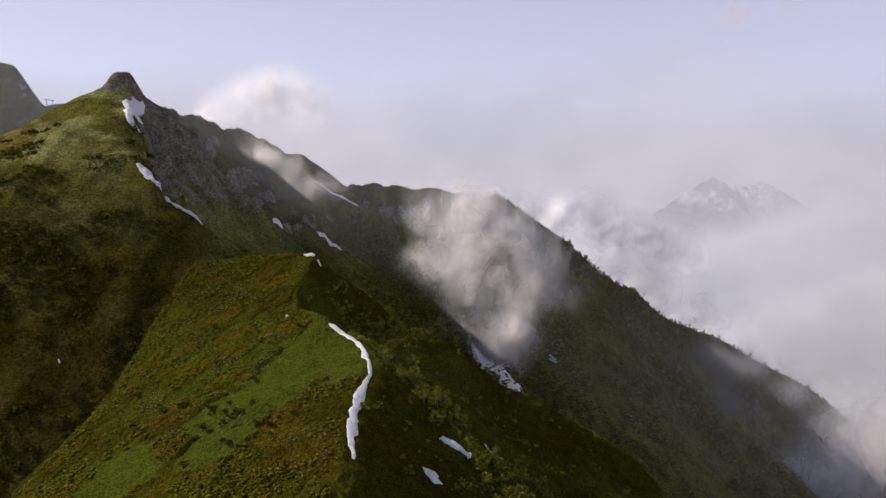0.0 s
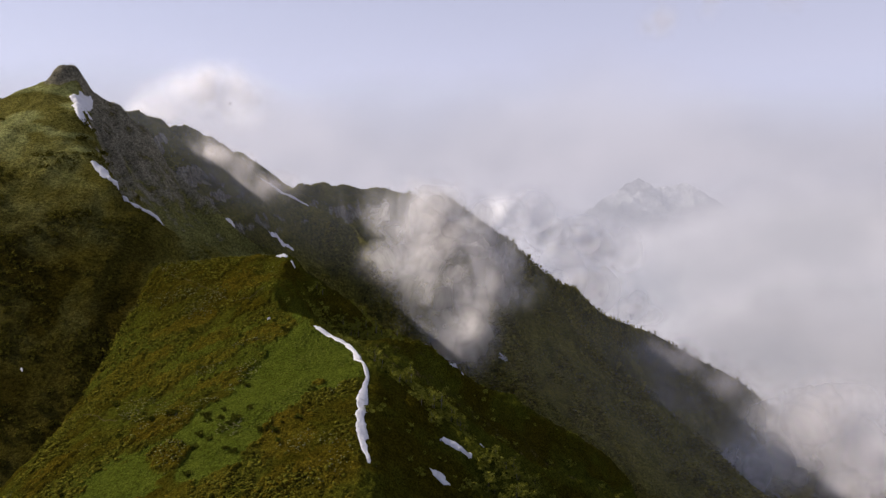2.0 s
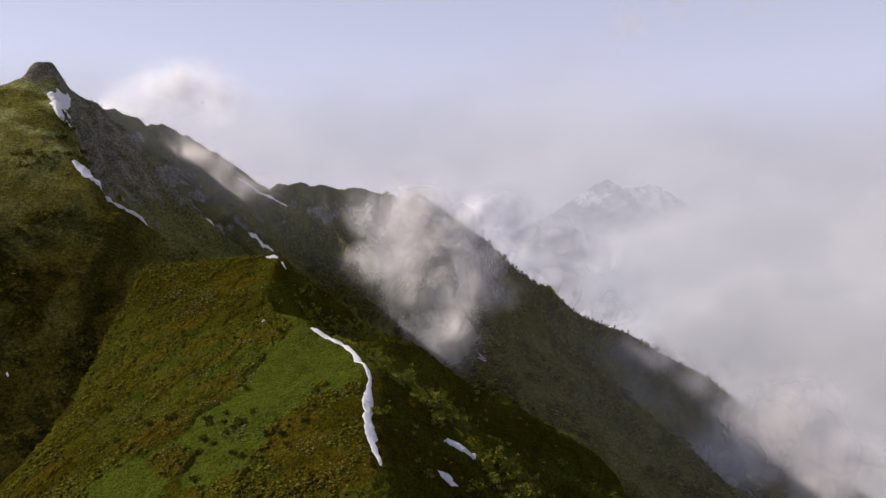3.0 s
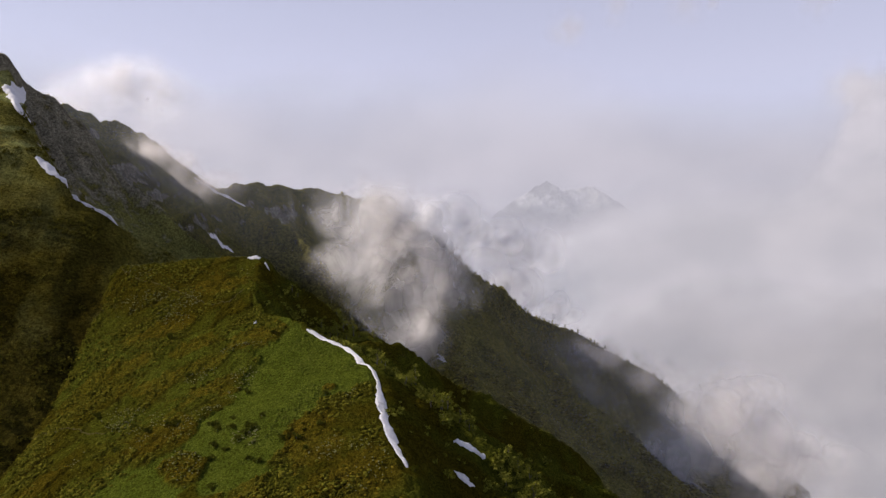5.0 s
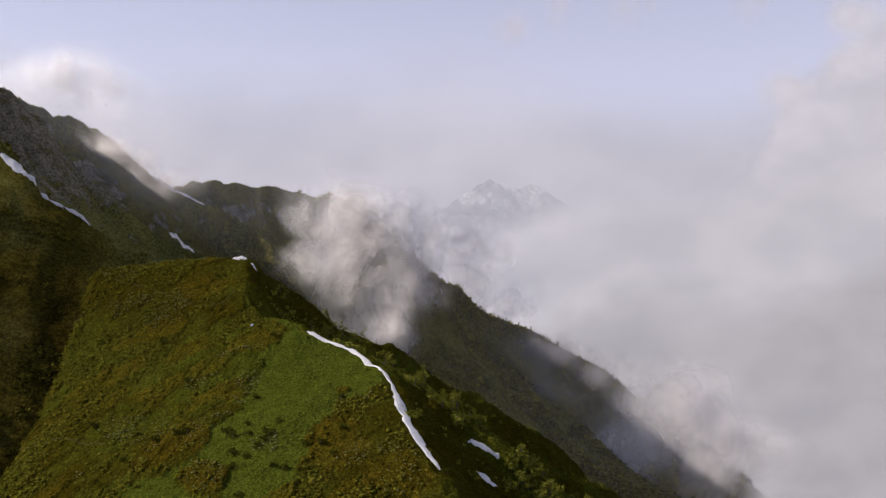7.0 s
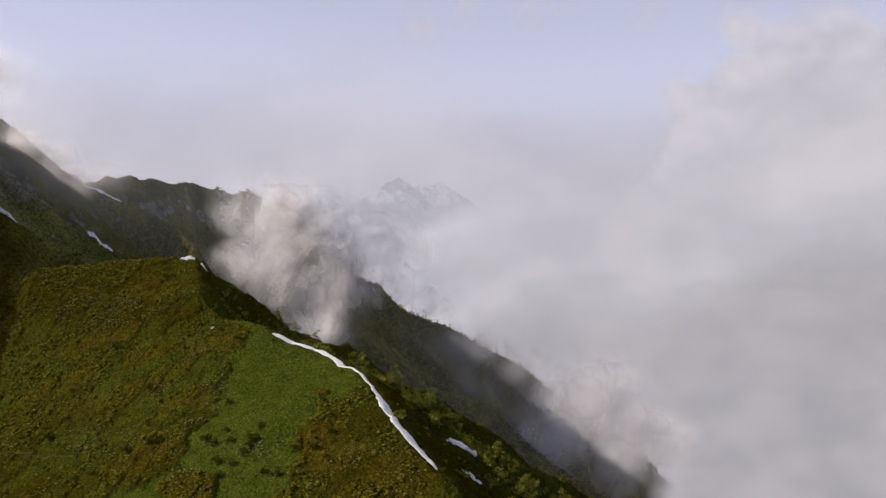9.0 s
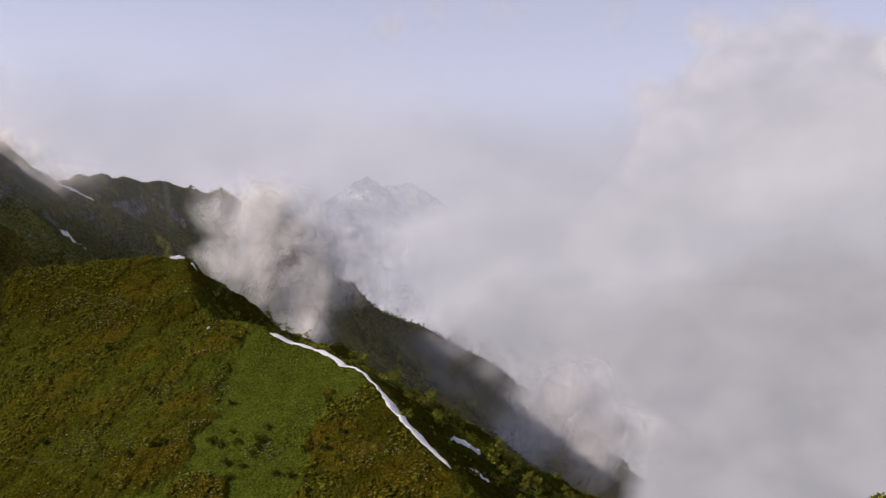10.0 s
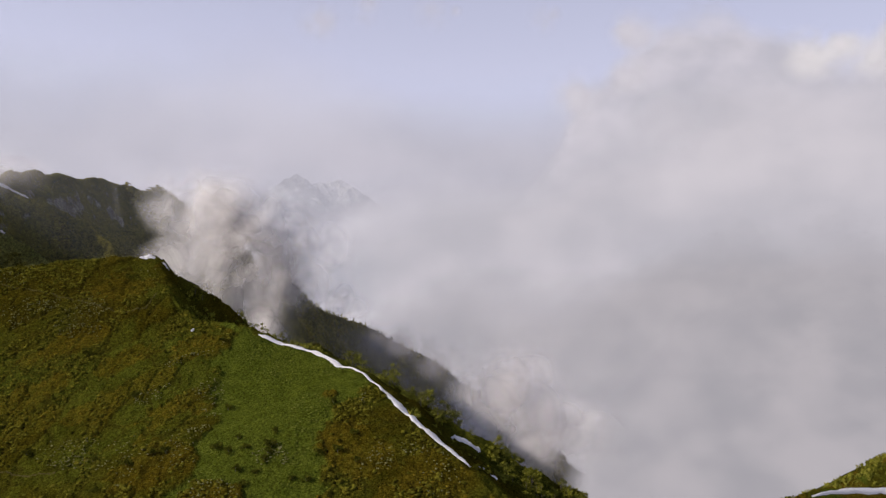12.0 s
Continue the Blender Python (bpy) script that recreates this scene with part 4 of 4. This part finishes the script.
def puffs(n, boxes, size, seed):
    """Lobes of uneven size strewn through boxes of (x, y, z, half width, half depth, half height)."""
    r = np.random.default_rng(seed)
    out = []
    for k in range(n):
        x, y, z, a, b, c = boxes[k % len(boxes)]
        g = size * r.uniform(0.6, 1.4)
        u, v, w = r.uniform(-1, 1, 3)
        out.append((x + u * a, y + v * b, z + w * c, g * r.uniform(0.8, 1.3), g * 0.4, g * r.uniform(0.7, 1.2)))
    return out


cloud("cumulus", "small white cumulus cloud above the jagged ridge", puffs(40, [(-232, 1034, 500, 30, 10, 10), (-212, 1034, 486, 42, 10, 14), (-262, 1034, 472, 50, 10, 16), (-305, 1034, 452, 34, 10, 10), (-230, 1034, 462, 44, 10, 14)], 32, 2), 1, 0.24, 70, 0.0, 0.62, 3, soft=0.0, detail=5, colour=(0.54, 0.53, 0.56))
cloud("mist_wisp", "thin torn wisp of mist on the jagged ridge", puffs(34, [(-132, 545, 350, 12, 8, 10), (-122, 545, 338, 18, 8, 10), (-100, 545, 326, 22, 8, 6)], 18, 3), 1, 0.34, 30, 0.28, 0.74, 5, (1.2, 1, 0.9), soft=0.0, detail=7, slant=0.6, colour=(0.44, 0.415, 0.42))
cloud("mist_wisp", "torn ragged mist hanging before the wooded ridge", puffs(90, [(8, 500, 308, 20, 14, 8), (24, 500, 292, 32, 16, 16), (52, 510, 288, 26, 16, 16), (44, 505, 266, 30, 16, 16), (30, 505, 250, 22, 12, 16), (66, 520, 266, 26, 12, 18), (40, 505, 226, 12, 10, 14)], 30, 4), 1, 0.60, 46, 0.25, 0.68, 7, (1.3, 1, 0.9), soft=0.0, detail=7, colour=(0.63, 0.61, 0.625), slant=0.6)
cloud("mist_wisp", "torn mist drifting below the end of the ridge", puffs(54, [(395, 800, 6, 34, 30, 16), (440, 810, -8, 50, 30, 26), (470, 820, 36, 36, 20, 28), (520, 850, 52, 34, 20, 34), (560, 900, 44, 30, 20, 34), (520, 830, -10, 60, 30, 36), (590, 850, 0, 60, 30, 50), (680, 870, -20, 80, 30, 70), (560, 940, 20, 40, 20, 40), (700, 900, -80, 90, 30, 60)], 72, 5), 1, 0.66, 120, 0.20, 0.64, 8, (1.2, 1, 0.9), soft=0.0, detail=6, colour=(0.58, 0.56, 0.575), slant=0.5)
cloud("mist_wisp", "thin veil of mist clinging to the falling ridge", puffs(44, [(345, 880, 140, 30, 10, 10), (400, 900, 118, 40, 10, 16), (450, 920, 96, 40, 10, 14), (350, 850, 100, 40, 10, 26), (570, 940, 20, 40, 20, 36), (620, 940, -10, 40, 20, 36)], 36, 15), 1, 0.30, 70, 0.26, 0.74, 18, (1.2, 1, 0.9), soft=0.0, detail=7, slant=0.5, colour=(0.43, 0.41, 0.425))
# added dim blue patches that paint a dark opening onto the mist
cloud("blue_gap_patch", "dark bluish gap in the far mist", puffs(5, [(520, 1330, 172, 20, 8, 20), (480, 1320, 186, 20, 8, 12)], 100, 17), 1, 0.26, 160, 0.1, 0.75, 25, soft=0.0, detail=4, glow=(0.27, 0.30, 0.37))
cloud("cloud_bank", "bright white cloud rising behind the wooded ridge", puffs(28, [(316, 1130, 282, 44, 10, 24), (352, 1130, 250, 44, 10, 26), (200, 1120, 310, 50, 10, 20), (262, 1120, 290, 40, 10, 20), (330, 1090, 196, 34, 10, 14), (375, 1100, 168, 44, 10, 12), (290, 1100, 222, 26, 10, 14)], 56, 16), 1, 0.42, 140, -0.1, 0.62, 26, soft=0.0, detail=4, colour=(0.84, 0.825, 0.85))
# high puffs and cumulus heads emit; their sunlight is put in as glow
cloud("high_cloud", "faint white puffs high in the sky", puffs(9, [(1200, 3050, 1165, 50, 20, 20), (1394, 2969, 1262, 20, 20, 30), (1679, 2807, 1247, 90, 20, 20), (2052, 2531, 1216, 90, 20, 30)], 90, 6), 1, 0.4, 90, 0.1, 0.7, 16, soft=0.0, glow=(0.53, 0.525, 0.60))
cloud("glowing_cumulus", "sunlit white edges of the far cumulus tower", puffs(24, [(2049, 2043, 880, 40, 10, 40), (1915, 2180, 790, 30, 10, 50), (2062, 2029, 1045, 50, 10, 30), (2163, 1913, 660, 60, 10, 70)], 95, 8), 1, 0.5, 60, 0.0, 0.62, 22, soft=0.0, glow=(0.58, 0.57, 0.63))
cloud("glowing_cumulus", "bright white heads of a far cumulus cloud", puffs(20, [(2428, 1535, 900, 30, 10, 30), (2480, 1442, 930, 40, 10, 20), (2525, 1357, 870, 40, 10, 40), (2560, 1280, 900, 60, 10, 60)], 85, 9), 1, 0.65, 60, 0.08, 0.55, 23, soft=0.0, glow=(0.66, 0.65, 0.68))
# aerial haze, put in as added bluish see-through sheets that lighten the slopes
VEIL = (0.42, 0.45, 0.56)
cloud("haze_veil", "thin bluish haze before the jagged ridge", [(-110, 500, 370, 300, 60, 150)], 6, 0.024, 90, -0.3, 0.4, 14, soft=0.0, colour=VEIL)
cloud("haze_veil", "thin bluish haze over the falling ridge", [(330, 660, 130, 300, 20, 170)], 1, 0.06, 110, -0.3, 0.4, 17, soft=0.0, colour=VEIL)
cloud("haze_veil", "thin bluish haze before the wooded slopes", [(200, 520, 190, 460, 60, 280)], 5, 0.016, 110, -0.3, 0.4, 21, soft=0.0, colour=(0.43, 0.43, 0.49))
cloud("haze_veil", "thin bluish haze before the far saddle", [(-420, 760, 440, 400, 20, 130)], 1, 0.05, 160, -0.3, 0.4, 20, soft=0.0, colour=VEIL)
